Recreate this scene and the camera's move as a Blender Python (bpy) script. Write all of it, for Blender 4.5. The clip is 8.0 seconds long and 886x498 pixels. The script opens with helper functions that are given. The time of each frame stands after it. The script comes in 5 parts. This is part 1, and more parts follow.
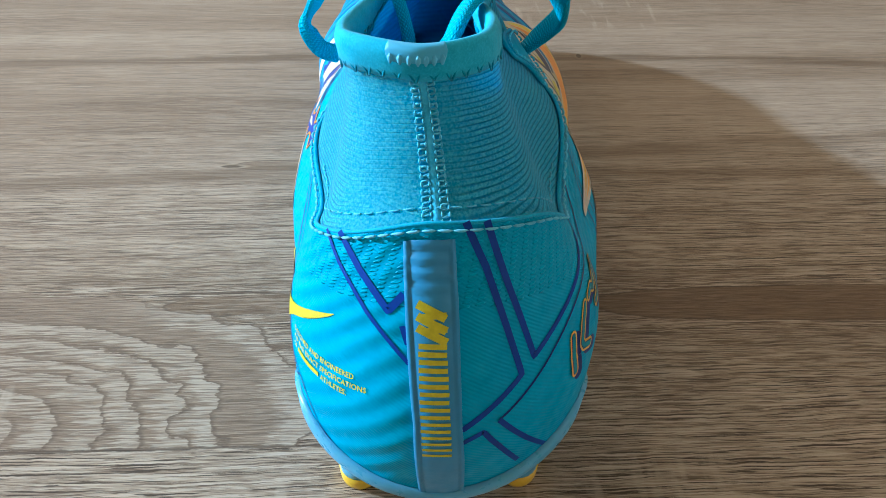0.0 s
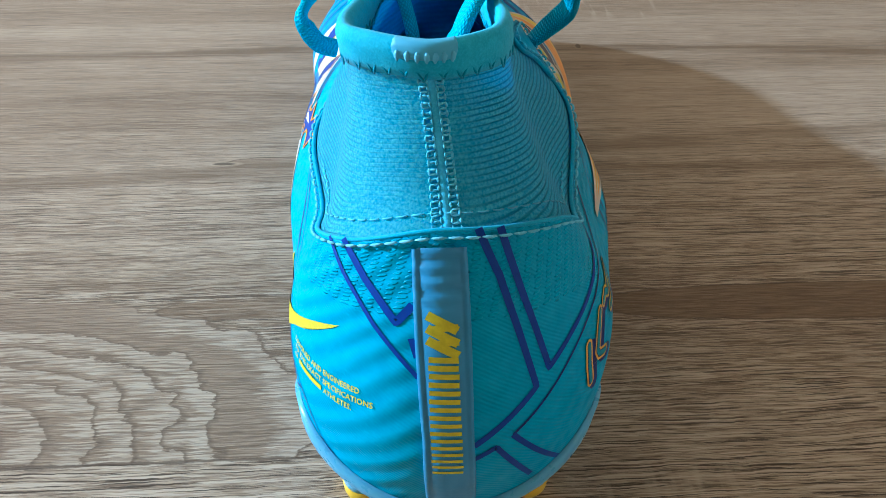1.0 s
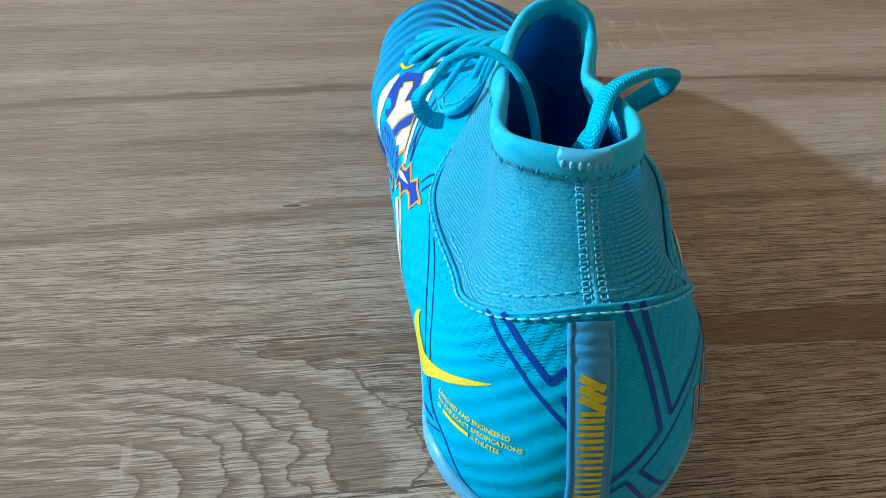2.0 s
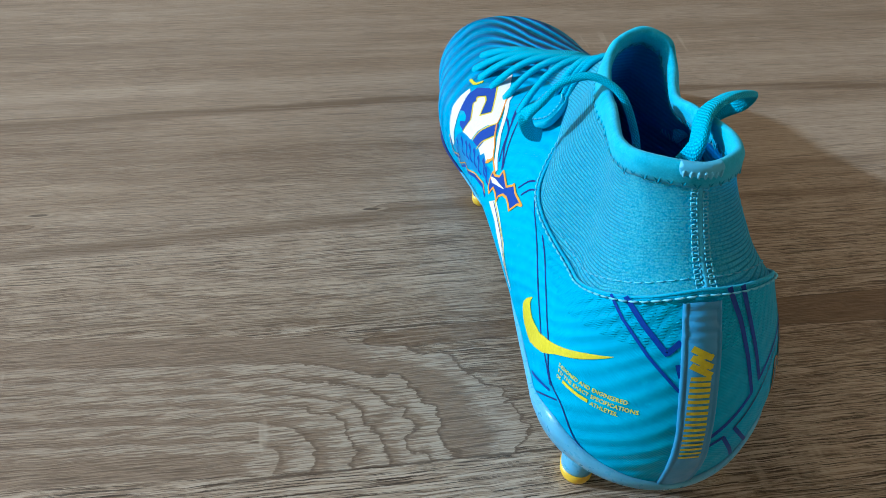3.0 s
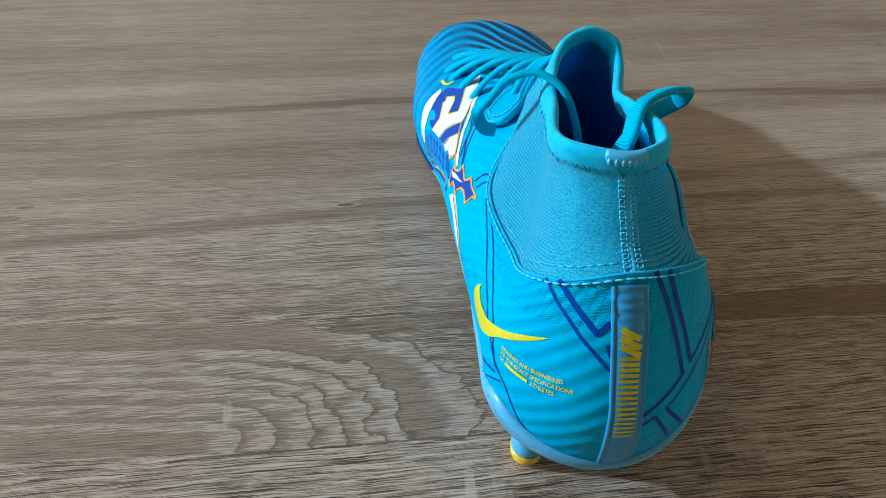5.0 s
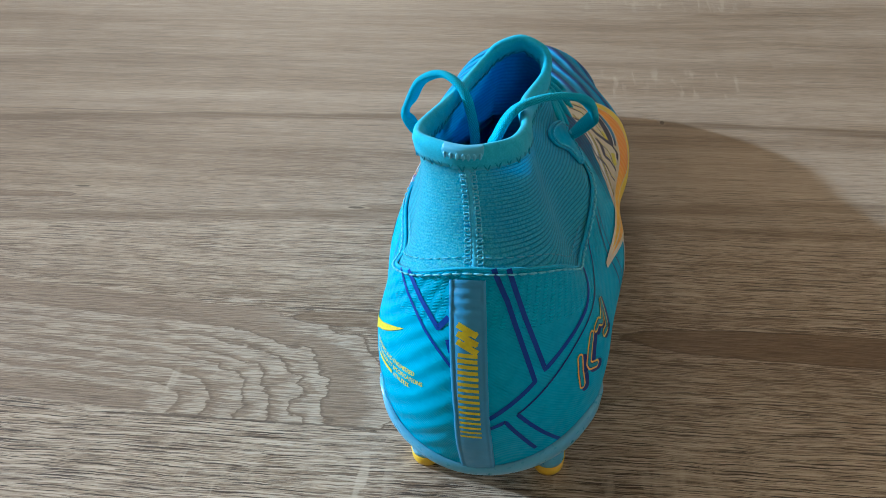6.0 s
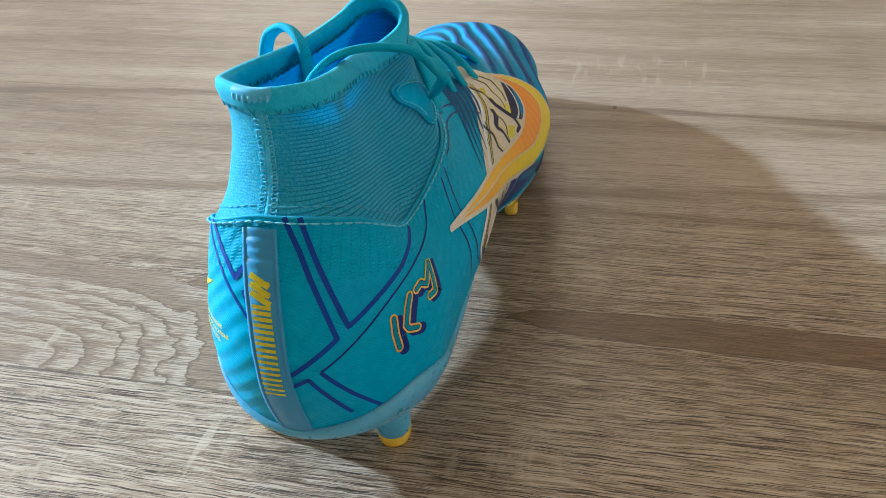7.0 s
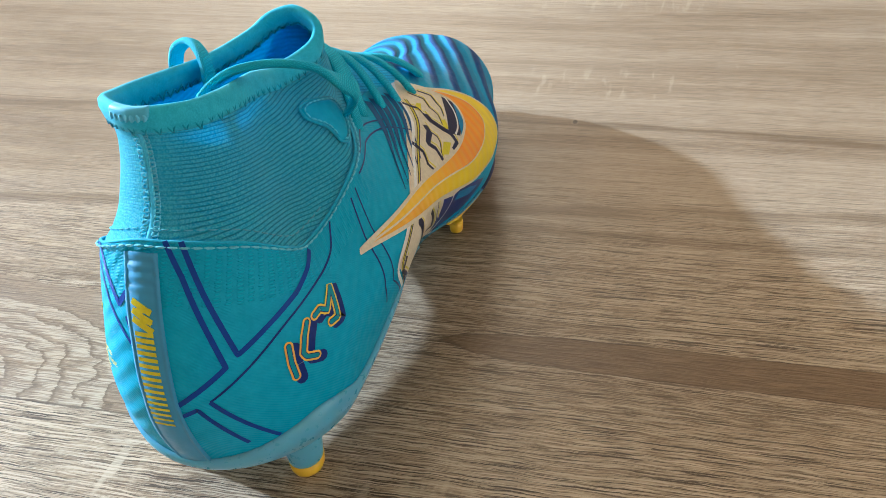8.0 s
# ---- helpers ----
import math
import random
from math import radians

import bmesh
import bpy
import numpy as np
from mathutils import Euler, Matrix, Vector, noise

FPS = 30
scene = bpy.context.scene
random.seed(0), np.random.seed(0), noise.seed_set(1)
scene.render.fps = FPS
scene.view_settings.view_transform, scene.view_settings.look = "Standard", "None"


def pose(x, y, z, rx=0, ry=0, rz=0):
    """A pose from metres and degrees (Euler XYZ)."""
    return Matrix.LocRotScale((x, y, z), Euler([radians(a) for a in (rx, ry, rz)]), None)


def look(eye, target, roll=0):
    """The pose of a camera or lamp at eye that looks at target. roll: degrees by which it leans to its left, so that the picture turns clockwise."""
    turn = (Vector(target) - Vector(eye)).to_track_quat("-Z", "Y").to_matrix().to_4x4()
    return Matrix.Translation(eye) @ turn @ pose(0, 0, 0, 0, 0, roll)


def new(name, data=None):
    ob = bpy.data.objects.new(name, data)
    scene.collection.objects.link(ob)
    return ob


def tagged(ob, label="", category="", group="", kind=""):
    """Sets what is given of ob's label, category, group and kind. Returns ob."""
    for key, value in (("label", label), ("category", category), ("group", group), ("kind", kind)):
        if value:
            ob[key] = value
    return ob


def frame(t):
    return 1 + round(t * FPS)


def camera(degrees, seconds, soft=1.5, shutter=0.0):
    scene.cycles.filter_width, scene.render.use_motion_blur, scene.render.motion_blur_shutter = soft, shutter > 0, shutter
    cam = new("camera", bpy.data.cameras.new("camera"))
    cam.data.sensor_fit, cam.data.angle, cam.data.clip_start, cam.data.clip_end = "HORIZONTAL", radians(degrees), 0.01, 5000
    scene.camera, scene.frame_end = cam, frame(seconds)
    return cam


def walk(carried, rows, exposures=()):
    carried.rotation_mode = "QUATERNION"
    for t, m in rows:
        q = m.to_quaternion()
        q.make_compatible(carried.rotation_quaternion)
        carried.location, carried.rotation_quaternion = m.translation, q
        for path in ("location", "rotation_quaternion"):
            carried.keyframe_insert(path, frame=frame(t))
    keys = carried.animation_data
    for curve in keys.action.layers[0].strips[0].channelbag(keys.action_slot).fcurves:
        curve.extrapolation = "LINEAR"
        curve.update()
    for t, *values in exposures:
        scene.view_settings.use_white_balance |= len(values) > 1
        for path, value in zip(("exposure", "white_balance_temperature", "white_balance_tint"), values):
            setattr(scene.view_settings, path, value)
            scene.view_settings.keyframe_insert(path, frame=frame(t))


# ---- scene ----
cam = camera(52.0, 8.0, soft=0.65)
PATH = [
    (0, (-0.00178, -0.12025, 0.18379), (0.00249, 0.11395, -0.00364), 1.43),
    (0.5, (-0.00249, -0.11224, 0.17888), (0.00275, 0.12088, -0.00986), 1.42),
    (1, (-0.00514, -0.11097, 0.18041), (0.00242, 0.12092, -0.00978), 1.37),
    (1.5, (-0.02127, -0.11113, 0.19181), (-0.00816, 0.11891, -0.00031), 1.59),
    (2, (-0.04422, -0.1181, 0.20949), (-0.02111, 0.10985, 0.01582), 2.39),
    (2.2, (-0.05398, -0.12155, 0.21662), (-0.02734, 0.10569, 0.02258), 2.61),
    (3.3, (-0.09426, -0.15005, 0.23274), (-0.05809, 0.07638, 0.03929), 3.61),
    (3.5, (-0.09801, -0.15327, 0.23277), (-0.05812, 0.07339, 0.04032), 4.20),
    (4, (-0.10152, -0.15593, 0.2321), (-0.05631, 0.07013, 0.04013), 4.86),
    (4.2, (-0.10145, -0.15696, 0.23327), (-0.05585, 0.06944, 0.04179), 4.80),
    (5.3, (-0.04389, -0.15995, 0.23473), (-0.03313, 0.07248, 0.04536), 1.39),
    (5.5, (-0.02395, -0.1631, 0.2333), (-0.02829, 0.07152, 0.04638), 0.37),
    (6, (0.02416, -0.16992, 0.22777), (-0.01901, 0.06637, 0.04804), -2.16),
    (6.5, (0.06547, -0.16814, 0.21838), (0.00328, 0.0661, 0.04156), -3.34),
    (7, (0.0939, -0.15779, 0.2075), (0.02305, 0.07532, 0.03245), -3.85),
    (7.5, (0.11228, -0.14474, 0.20297), (0.03726, 0.08791, 0.02906), -4.13),
    (8, (0.12016, -0.13941, 0.20338), (0.04309, 0.09352, 0.03074), -4.32),
]
EXPOSURE = [(0, 0.27, 5250, 4), (1.2, 0.22, 5230, 4), (2, -0.03, 5350, 4), (3.5, -0.24, 5350, 4), (4.2, -0.24, 5350, 4), (5.5, -0.13, 5250, 4), (6.5, 0.38, 5400, 4), (7.2, 0.62, 5330, 4), (8, 0.84, 5620, 4)]
walk(cam, [(t, look(eye, target, roll)) for t, eye, target, roll in PATH], EXPOSURE)

# ---- world, sun and added fill light ----
SUN_DIR = Vector((1.0, -0.205, -0.36)).normalized()   # the way the light travels
world = bpy.data.worlds.new("sky")
scene.world = world
world.use_nodes = True
wt = world.node_tree
sky = wt.nodes.new("ShaderNodeTexSky")
sky.sky_type, sky.sun_disc = "NISHITA", False
sky.sun_elevation, sky.sun_rotation = radians(19.4), radians(-78.4)
wt.links.new(sky.outputs[0], wt.nodes["Background"].inputs[0])
wt.nodes["Background"].inputs[1].default_value = 0.12

sun = new("sun", bpy.data.lights.new("sun", "SUN"))
sun.data.energy, sun.data.angle, sun.data.color = 4.5, radians(1.9), (0.78, 0.905, 1.04)
sun.matrix_world = look((0, 0, 0), SUN_DIR)

# warm fill lamp added in the left wall's window opening, for bounce off the room
glow = new("fill_light", bpy.data.lights.new("fill_light", "AREA"))
glow.data.shape, glow.data.size, glow.data.size_y, glow.data.energy = "RECTANGLE", 2.0, 1.7, 15.5
glow.data.color = (1.0, 0.787, 0.53)
glow.matrix_world = look((-1.98, 0.3, 1.25), (0, 0.3, 1.0))
# second added fill lamp, at an unseen opening in the wall ahead
glow_ahead = new("fill_light", bpy.data.lights.new("fill_light", "AREA"))
glow_ahead.data.shape, glow_ahead.data.size, glow_ahead.data.size_y, glow_ahead.data.energy = "RECTANGLE", 1.3, 1.0, 19.0
glow_ahead.data.color = (1.0, 0.80, 0.56)
glow_ahead.matrix_world = look((-1.0, 2.38, 1.55), (-1.0, 0, 1.3))


# ---- materials ----
class Shader:
    """A node material, built line by line."""

    def __init__(self, name):
        self.mat = bpy.data.materials.new(name)
        self.mat.use_nodes = True
        self.tree = self.mat.node_tree
        self.bsdf = self.tree.nodes["Principled BSDF"]
        self.out = self.tree.nodes["Material Output"]

    def set(self, key, value):
        self.link(value, self.bsdf.inputs[key])
        return self

    def link(self, value, socket):
        if hasattr(value, "is_output"):
            self.tree.links.new(value, socket)
        else:
            socket.default_value = value

    def node(self, kind, out=0, inputs=()):
        n = self.tree.nodes.new("ShaderNode" + kind)
        for key, value in dict(inputs).items():
            self.link(value, n.inputs[key])
        return n.outputs[out]

    def place(self, source="Object", scale=(1, 1, 1), turn=(0, 0, 0), shift=(0, 0, 0)):
        c = self.node("TexCoord", source)
        return self.node("Mapping", inputs={0: c, 1: shift, 2: turn, 3: scale})

    def noise(self, vec, scale, detail=4, rough=0.55, out=0, distortion=0.0):
        return self.node("TexNoise", out, {"Vector": vec, "Scale": scale, "Detail": detail, "Roughness": rough, "Distortion": distortion})

    def wave(self, vec, scale, distortion=0.0, detail=2, dscale=1.0, axis="X"):
        fac = self.node("TexWave", 1, {"Vector": vec, "Scale": scale, "Distortion": distortion, "Detail": detail, "Detail Scale": dscale})
        fac.node.bands_direction = axis
        return fac

    def ramp(self, fac, stops):
        n = self.tree.nodes.new("ShaderNodeValToRGB")
        while len(n.color_ramp.elements) < len(stops):
            n.color_ramp.elements.new(0.5)
        for e, (p, c) in zip(n.color_ramp.elements, stops):
            e.position, e.color = p, (*c, 1) if len(c) == 3 else c
        self.link(fac, n.inputs[0])
        return n.outputs[0]

    def grey(self, fac, lo, hi, a=0.0, b=1.0):
        return self.node("MapRange", inputs={0: fac, 1: lo, 2: hi, 3: a, 4: b})

    def mix(self, fac, a, b, blend="MIX"):
        n = self.tree.nodes.new("ShaderNodeMix")
        n.data_type, n.blend_type = "RGBA", blend
        for socket, value in ((n.inputs[0], fac), (n.inputs[6], a), (n.inputs[7], b)):
            self.link((*value, 1) if isinstance(value, tuple) and len(value) == 3 else value, socket)
        return n.outputs[2]

    def math(self, op, a, b=0.0, c=0.0):
        value = self.node("Math", inputs={0: a, 1: b, 2: c})
        value.node.operation = op
        return value

    def bump(self, height, strength, distance, below=None):
        ins = {"Height": height, "Strength": strength, "Distance": distance}
        if below is not None:
            ins["Normal"] = below
        return self.node("Bump", inputs=ins)


def fuzz(name, colour, dark):
    """Brushed elastic fabric or thread, without a visible weave."""
    s = Shader(name)
    p = s.place("Object")
    fine, soft = s.noise(p, 2400, 3), s.noise(p, 420, 4)
    tone = s.mix(s.grey(soft, 0.35, 0.65), dark, colour)
    tone = s.mix(s.grey(fine, 0.45, 0.7, 0.0, 0.4), tone, tuple(min(1, c * 1.3 + 0.02) for c in colour))
    s.set("Base Color", tone).set("Roughness", 0.75).set("Specular IOR Level", 0.2).set("Sheen Weight", 0.08).set("Sheen Roughness", 0.5)
    s.set("Normal", s.bump(fine, 0.35, 0.0003, s.bump(soft, 0.25, 0.0006)))
    return s.mat


def braid(name, colour, dark):
    """Flat woven lace: slanting strands from both edges."""
    s = Shader(name)
    one = s.wave(s.place("UV", turn=(0, 0, radians(38))), 420, 0.3, 1, 2.0, "X")
    two = s.wave(s.place("UV", turn=(0, 0, radians(-38))), 420, 0.3, 1, 2.0, "X")
    weave = s.math("MULTIPLY", one, two)
    fine = s.noise(s.place("Object"), 2400, 2)
    tone = s.mix(s.grey(weave, 0.02, 0.45), dark, colour)
    s.set("Base Color", s.mix(s.grey(fine, 0.3, 0.8, 0.0, 0.3), tone, tuple(min(1, c * 1.3 + 0.02) for c in colour))).set("Roughness", 0.7).set("Specular IOR Level", 0.2)
    s.set("Normal", s.bump(weave, 0.7, 0.0005, s.bump(fine, 0.2, 0.0002)))
    return s.mat


def print_ink(name, colour, gloss=0.35):
    """Printed or welded film on the fabric, a little uneven."""
    s = Shader(name)
    p = s.place("Object")
    n = s.noise(p, 900, 3)
    s.set("Base Color", s.mix(s.grey(n, 0.3, 0.75), tuple(c * 0.82 for c in colour), colour)).set("Roughness", gloss)
    s.set("Specular IOR Level", 0.25)
    s.set("Normal", s.bump(s.noise(p, 2200, 2), 0.15, 0.0002))
    return s.mat


CYAN, CYAN_DARK = (0.024, 0.395, 0.625), (0.015, 0.340, 0.565)


def upper_fabric():
    """Cyan coated knit with slanting ribs; towards the toe navy stripes on raised waves."""
    s = Shader("upper_fabric")
    p = s.place("Object")
    xyz = s.node("SeparateXYZ", inputs={0: p})
    x, y, z = (xyz.node.outputs[i] for i in range(3))
    # bands bowed across the inner half of the toe, swept back on the outer half
    wob = s.math("MULTIPLY", s.math("SUBTRACT", s.noise(p, 28, 2), 0.5), 0.006)
    off = s.math("ADD", x, 0.013)
    bowed = s.math("ADD", y, s.math("MULTIPLY", s.math("MULTIPLY", off, off), 14.0))
    swept = s.math("ADD", x, s.math("MULTIPLY_ADD", y, 0.46, 0.1409))
    share = s.grey(x, -0.030, -0.002)
    run = s.math("ADD", s.math("MULTIPLY", bowed, s.math("SUBTRACT", 1.0, share)), s.math("MULTIPLY", swept, share))
    band = s.math("SINE", s.math("MULTIPLY", s.math("ADD", run, wob), 2 * math.pi / 0.0091))
    front = s.grey(s.math("ADD", y, s.math("MULTIPLY", z, 0.5)), 0.178, 0.200)
    stripe = s.math("MULTIPLY", s.grey(band, 0.05, 0.65), front)
    tone = s.mix(s.grey(s.noise(p, 300, 4), 0.35, 0.7), CYAN_DARK, CYAN)
    # ground and stripes paler on the inner half: its sunlit look put into the colour
    tone = s.mix(s.math("MULTIPLY", front, s.grey(x, -0.03, 0.0, 0.40, 0.60)), tone, (0.006, 0.21, 0.50))
    tone = s.mix(s.math("MULTIPLY", stripe, s.grey(x, -0.030, 0.0, 0.42, 1.0)), tone, (0.003, 0.065, 0.25))
    # slanting ribs of the knit
    ribs = s.wave(s.place("UV", turn=(0, 0, radians(-47))), 58, 0.7, 2, 1.5, "Y")
    ribs = s.math("MULTIPLY", s.math("MULTIPLY", ribs, s.math("SUBTRACT", 1.0, front)), s.grey(x, 0.012, -0.004, 0.25, 1.0))
    weave = s.wave(s.place("UV", turn=(0, 0, radians(40))), 380, 0.5, 2, 2.0, "Y")
    # a second knit of short dashes behind the ankle
    uvw = s.node("SeparateXYZ", inputs={0: s.place("UV")})
    ua, va = uvw.node.outputs[0], uvw.node.outputs[1]
    high = s.math("MULTIPLY", s.grey(va, 0.0640, 0.0645), s.grey(s.math("ABSOLUTE", ua), 0.085, 0.080))
    dash = s.math("MULTIPLY", s.wave(s.place("UV", turn=(0, 0, radians(-12))), 260, 0.8, 2, 2.0, "Y"), s.wave(s.place("UV", turn=(0, 0, radians(12))), 120, 1.5, 2, 3.0, "X"))
    dash = s.math("MULTIPLY", s.grey(dash, 0.25, 0.6), high)
    tone = s.mix(s.grey(ribs, 0.25, 0.85, 0.0, 0.30), tone, (0.020, 0.44, 0.67))
    tone = s.mix(s.math("MULTIPLY", dash, 0.8), tone, (0.020, 0.44, 0.66))
    s.set("Base Color", tone).set("Roughness", s.grey(s.noise(p, 500, 3), 0.3, 0.7, 0.48, 0.62))
    s.set("Specular IOR Level", 0.2)
    b = s.bump(dash, 0.70, 0.0006, s.bump(weave, 0.22, 0.0003))
    b = s.bump(ribs, 0.42, 0.0006, b)
    s.set("Normal", s.bump(s.math("MULTIPLY", band, front), 0.8, 0.0012, b))
    return s.mat


def knit():
    """Ribbed sock knit, lit through where the sun falls inside."""
    s = Shader("sock_knit")
    uv = s.place("UV")
    p = s.place("Object")
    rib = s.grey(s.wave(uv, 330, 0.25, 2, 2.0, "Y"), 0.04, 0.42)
    loop = s.wave(uv, 520, 1.2, 2, 2.0, "X")
    fuzzy = s.noise(p, 2000, 3)
    u = s.node("SeparateXYZ", 0, {0: uv})
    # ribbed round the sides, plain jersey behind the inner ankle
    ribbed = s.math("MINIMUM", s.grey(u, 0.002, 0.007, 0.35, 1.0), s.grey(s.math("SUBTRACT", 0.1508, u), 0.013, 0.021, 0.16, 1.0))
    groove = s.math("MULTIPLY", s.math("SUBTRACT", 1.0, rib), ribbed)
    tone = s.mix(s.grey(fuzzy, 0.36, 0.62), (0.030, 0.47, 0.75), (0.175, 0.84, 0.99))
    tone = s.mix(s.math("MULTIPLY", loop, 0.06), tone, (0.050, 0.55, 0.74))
    # shade between the ribs, painted as a darker blue in the grooves
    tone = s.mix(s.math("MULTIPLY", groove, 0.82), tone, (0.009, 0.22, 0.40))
    rib = s.math("SUBTRACT", 1.0, groove)
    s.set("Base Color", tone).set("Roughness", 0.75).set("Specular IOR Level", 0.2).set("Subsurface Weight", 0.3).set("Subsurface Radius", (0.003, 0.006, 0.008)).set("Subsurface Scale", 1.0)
    s.set("Sheen Weight", 0.20).set("Sheen Roughness", 0.45).set("Sheen Tint", (0.75, 0.95, 1.0, 1))
    s.set("Normal", s.bump(rib, 0.65, 0.0006, s.bump(fuzzy, 0.60, 0.0004, s.bump(loop, 0.08, 0.0002))))
    t = s.node("BsdfTranslucent", inputs={0: (0.04, 0.74, 1.0, 1)})
    s.tree.links.new(s.node("MixShader", inputs={0: 0.42, 1: s.bsdf.outputs[0], 2: t}), s.out.inputs[0])
    return s.mat


def lining():
    """Smooth blue mesh lining; daylight shines through it."""
    s = Shader("sock_lining")
    p = s.place("Object")
    tone = s.mix(s.grey(s.noise(p, 900, 3), 0.35, 0.65), (0.004, 0.075, 0.24), (0.006, 0.125, 0.37))
    s.set("Base Color", tone).set("Roughness", 0.7).set("Specular IOR Level", 0.2)
    ribs = s.wave(p, 190, 0.6, 2, 1.5, "Z")
    s.set("Normal", s.bump(ribs, 0.5, 0.0006, s.bump(s.noise(p, 2400, 2), 0.25, 0.0003)))
    t = s.node("BsdfTranslucent", inputs={0: s.mix(ribs, (0.016, 0.36, 0.66), (0.022, 0.48, 0.80))})
    s.tree.links.new(s.node("MixShader", inputs={0: 0.38, 1: s.bsdf.outputs[0], 2: t}), s.out.inputs[0])
    return s.mat


def plastic(name, colour, gloss, deep=0.0):
    s = Shader(name)
    p = s.place("Object")
    n = s.noise(p, 180, 4)
    s.set("Base Color", s.mix(s.grey(n, 0.3, 0.7), tuple(c * 0.88 for c in colour), colour))
    s.set("Roughness", s.grey(s.noise(p, 420, 3), 0.3, 0.7, gloss * 0.8, gloss * 1.3))
    s.set("Subsurface Weight", deep).set("Subsurface Radius", (0.002, 0.004, 0.006))
    s.set("Normal", s.bump(s.noise(p, 900, 2), 0.08, 0.0003))
    return s.mat


def oak():
    """Limed oak: long streaks, crisp dark and pale pores, and a figure where the growth rings run out."""
    s = Shader("limed_oak_laminate")
    p = s.place("Object", turn=(0, 0, radians(-2.6)))
    xyz = s.node("SeparateXYZ", inputs={0: p})
    x, y = xyz.node.outputs[0], xyz.node.outputs[1]
    # the grain wavers a little
    waver = s.math("SUBTRACT", s.noise(s.node("Mapping", inputs={0: p, 3: (12, 22, 1)}), 1.0, 2, 0.5), 0.5)
    ripple = s.math("SUBTRACT", s.noise(s.node("Mapping", inputs={0: p, 3: (95, 120, 1)}), 1.0, 3, 0.6), 0.5)
    p = s.node("CombineXYZ", inputs={0: x, 1: s.math("MULTIPLY_ADD", s.math("MULTIPLY_ADD", ripple, 0.35, waver), 0.0038, y), 2: 0.0})
    m = lambda sc, sh=(0, 0, 0): s.node("Mapping", inputs={0: p, 1: sh, 3: sc})
    mul = lambda a, b: s.math("MULTIPLY", a, b)
    add = lambda a, b: s.math("ADD", a, b)
    centred = lambda n: s.math("SUBTRACT", n, 0.5)
    wander = centred(s.noise(m((26, 60, 1), (3, 1, 0)), 1.0, 2, 0.5))
    jag = centred(s.noise(m((160, 420, 1)), 1.0, 4, 0.7))
    # growth rings, nested: steep on the right, their upper arms running out along the grain
    across = s.math("POWER", s.math("MAXIMUM", mul(add(x, 0.125), 1 / 0.094), 0.0), 3.0)
    risen = add(y, mul(add(x, 0.09), 0.09))
    upward = s.math("POWER", s.math("MAXIMUM", mul(s.math("SUBTRACT", risen, 0.033), 1 / 0.0545), 0.0), 3.0)
    f = s.math("POWER", add(across, upward), 1 / 3)
    bulge = centred(s.noise(m((70, 85, 1), (4, 6, 0)), 1.0, 2, 0.5))
    turned = s.grey(x, -0.125, -0.085, 0.22, 1.0)          # scalloped at the turn, smooth along the arms
    f = add(f, add(mul(mul(bulge, turned), 0.20), add(mul(wander, 0.07), mul(mul(jag, turned), 0.075))))
    base = s.math("MAXIMUM", mul(add(x, 0.09), -0.055), 0.0)
    figure = mul(s.grey(f, 1.02, 1.01), s.grey(s.math("SUBTRACT", add(y, mul(jag, 0.0015)), base), 0.0300, 0.0306))
    figure = mul(figure, s.grey(x, -0.36, -0.16))
    # streaks and pores
    broad = s.noise(m((2.0, 21, 1), (0, 4, 0)), 1.0, 3, 0.6, distortion=0.6)
    streak = s.noise(m((7, 170, 1)), 1.0, 4, 0.62, distortion=0.8)
    hair = s.noise(m((85, 2300, 1), (2, 9, 0)), 1.0, 2, 0.7, distortion=0.2)
    pore = s.noise(m((34, 1500, 1), (3, 7, 0)), 1.0, 3, 0.6, distortion=0.12)
    pale = s.noise(m((36, 1350, 1)), 1.0, 3, 0.65, distortion=0.12)
    coarse = s.grey(s.noise(m((3, 26, 1), (5, 2, 0)), 1.0, 3), 0.38, 0.54)
    open_grain = mul(s.grey(add(y, mul(wander, 0.02)), 0.068, 0.046, 0.0, 0.75), s.grey(x, 0.010, 0.035))
    front = s.math("MAXIMUM", open_grain, s.math("MAXIMUM", mul(mul(coarse, s.grey(y, 0.10, 0.20, 1.0, 0.35)), 0.75), s.grey(y, 0.0345, 0.0300, 0.0, 0.85)))
    tone = s.ramp(broad, [(0.34, (0.205, 0.143, 0.090)), (0.46, (0.272, 0.199, 0.132)), (0.54, (0.312, 0.236, 0.164)), (0.68, (0.372, 0.290, 0.208))])
    calm = s.grey(add(y, mul(wander, 0.10)), 0.10, 0.21, 1.0, 0.25)
    still = s.math("MULTIPLY_ADD", calm, 0.60, 0.44)
    tone = s.mix(mul(s.grey(streak, 0.52, 0.62, 0.0, 0.42), still), tone, (0.158, 0.106, 0.066))
    tone = s.mix(mul(s.grey(streak, 0.46, 0.34, 0.0, 0.35), still), tone, (0.475, 0.381, 0.268))
    tone = s.mix(mul(s.grey(hair, 0.51, 0.56, 0.0, 0.60), calm), tone, (0.530, 0.432, 0.318))
    tone = s.mix(mul(s.grey(hair, 0.46, 0.40, 0.0, 0.70), calm), tone, (0.088, 0.056, 0.034))
    tone = s.mix(mul(s.grey(pale, 0.53, 0.565), mul(s.math("MULTIPLY_ADD", front, 0.66, 0.22), still)), tone, (0.585, 0.490, 0.372))
    tone = s.mix(mul(s.grey(pore, 0.560, 0.585), mul(s.math("MULTIPLY_ADD", front, 0.55, 0.45), still)), tone, (0.042, 0.026, 0.015))
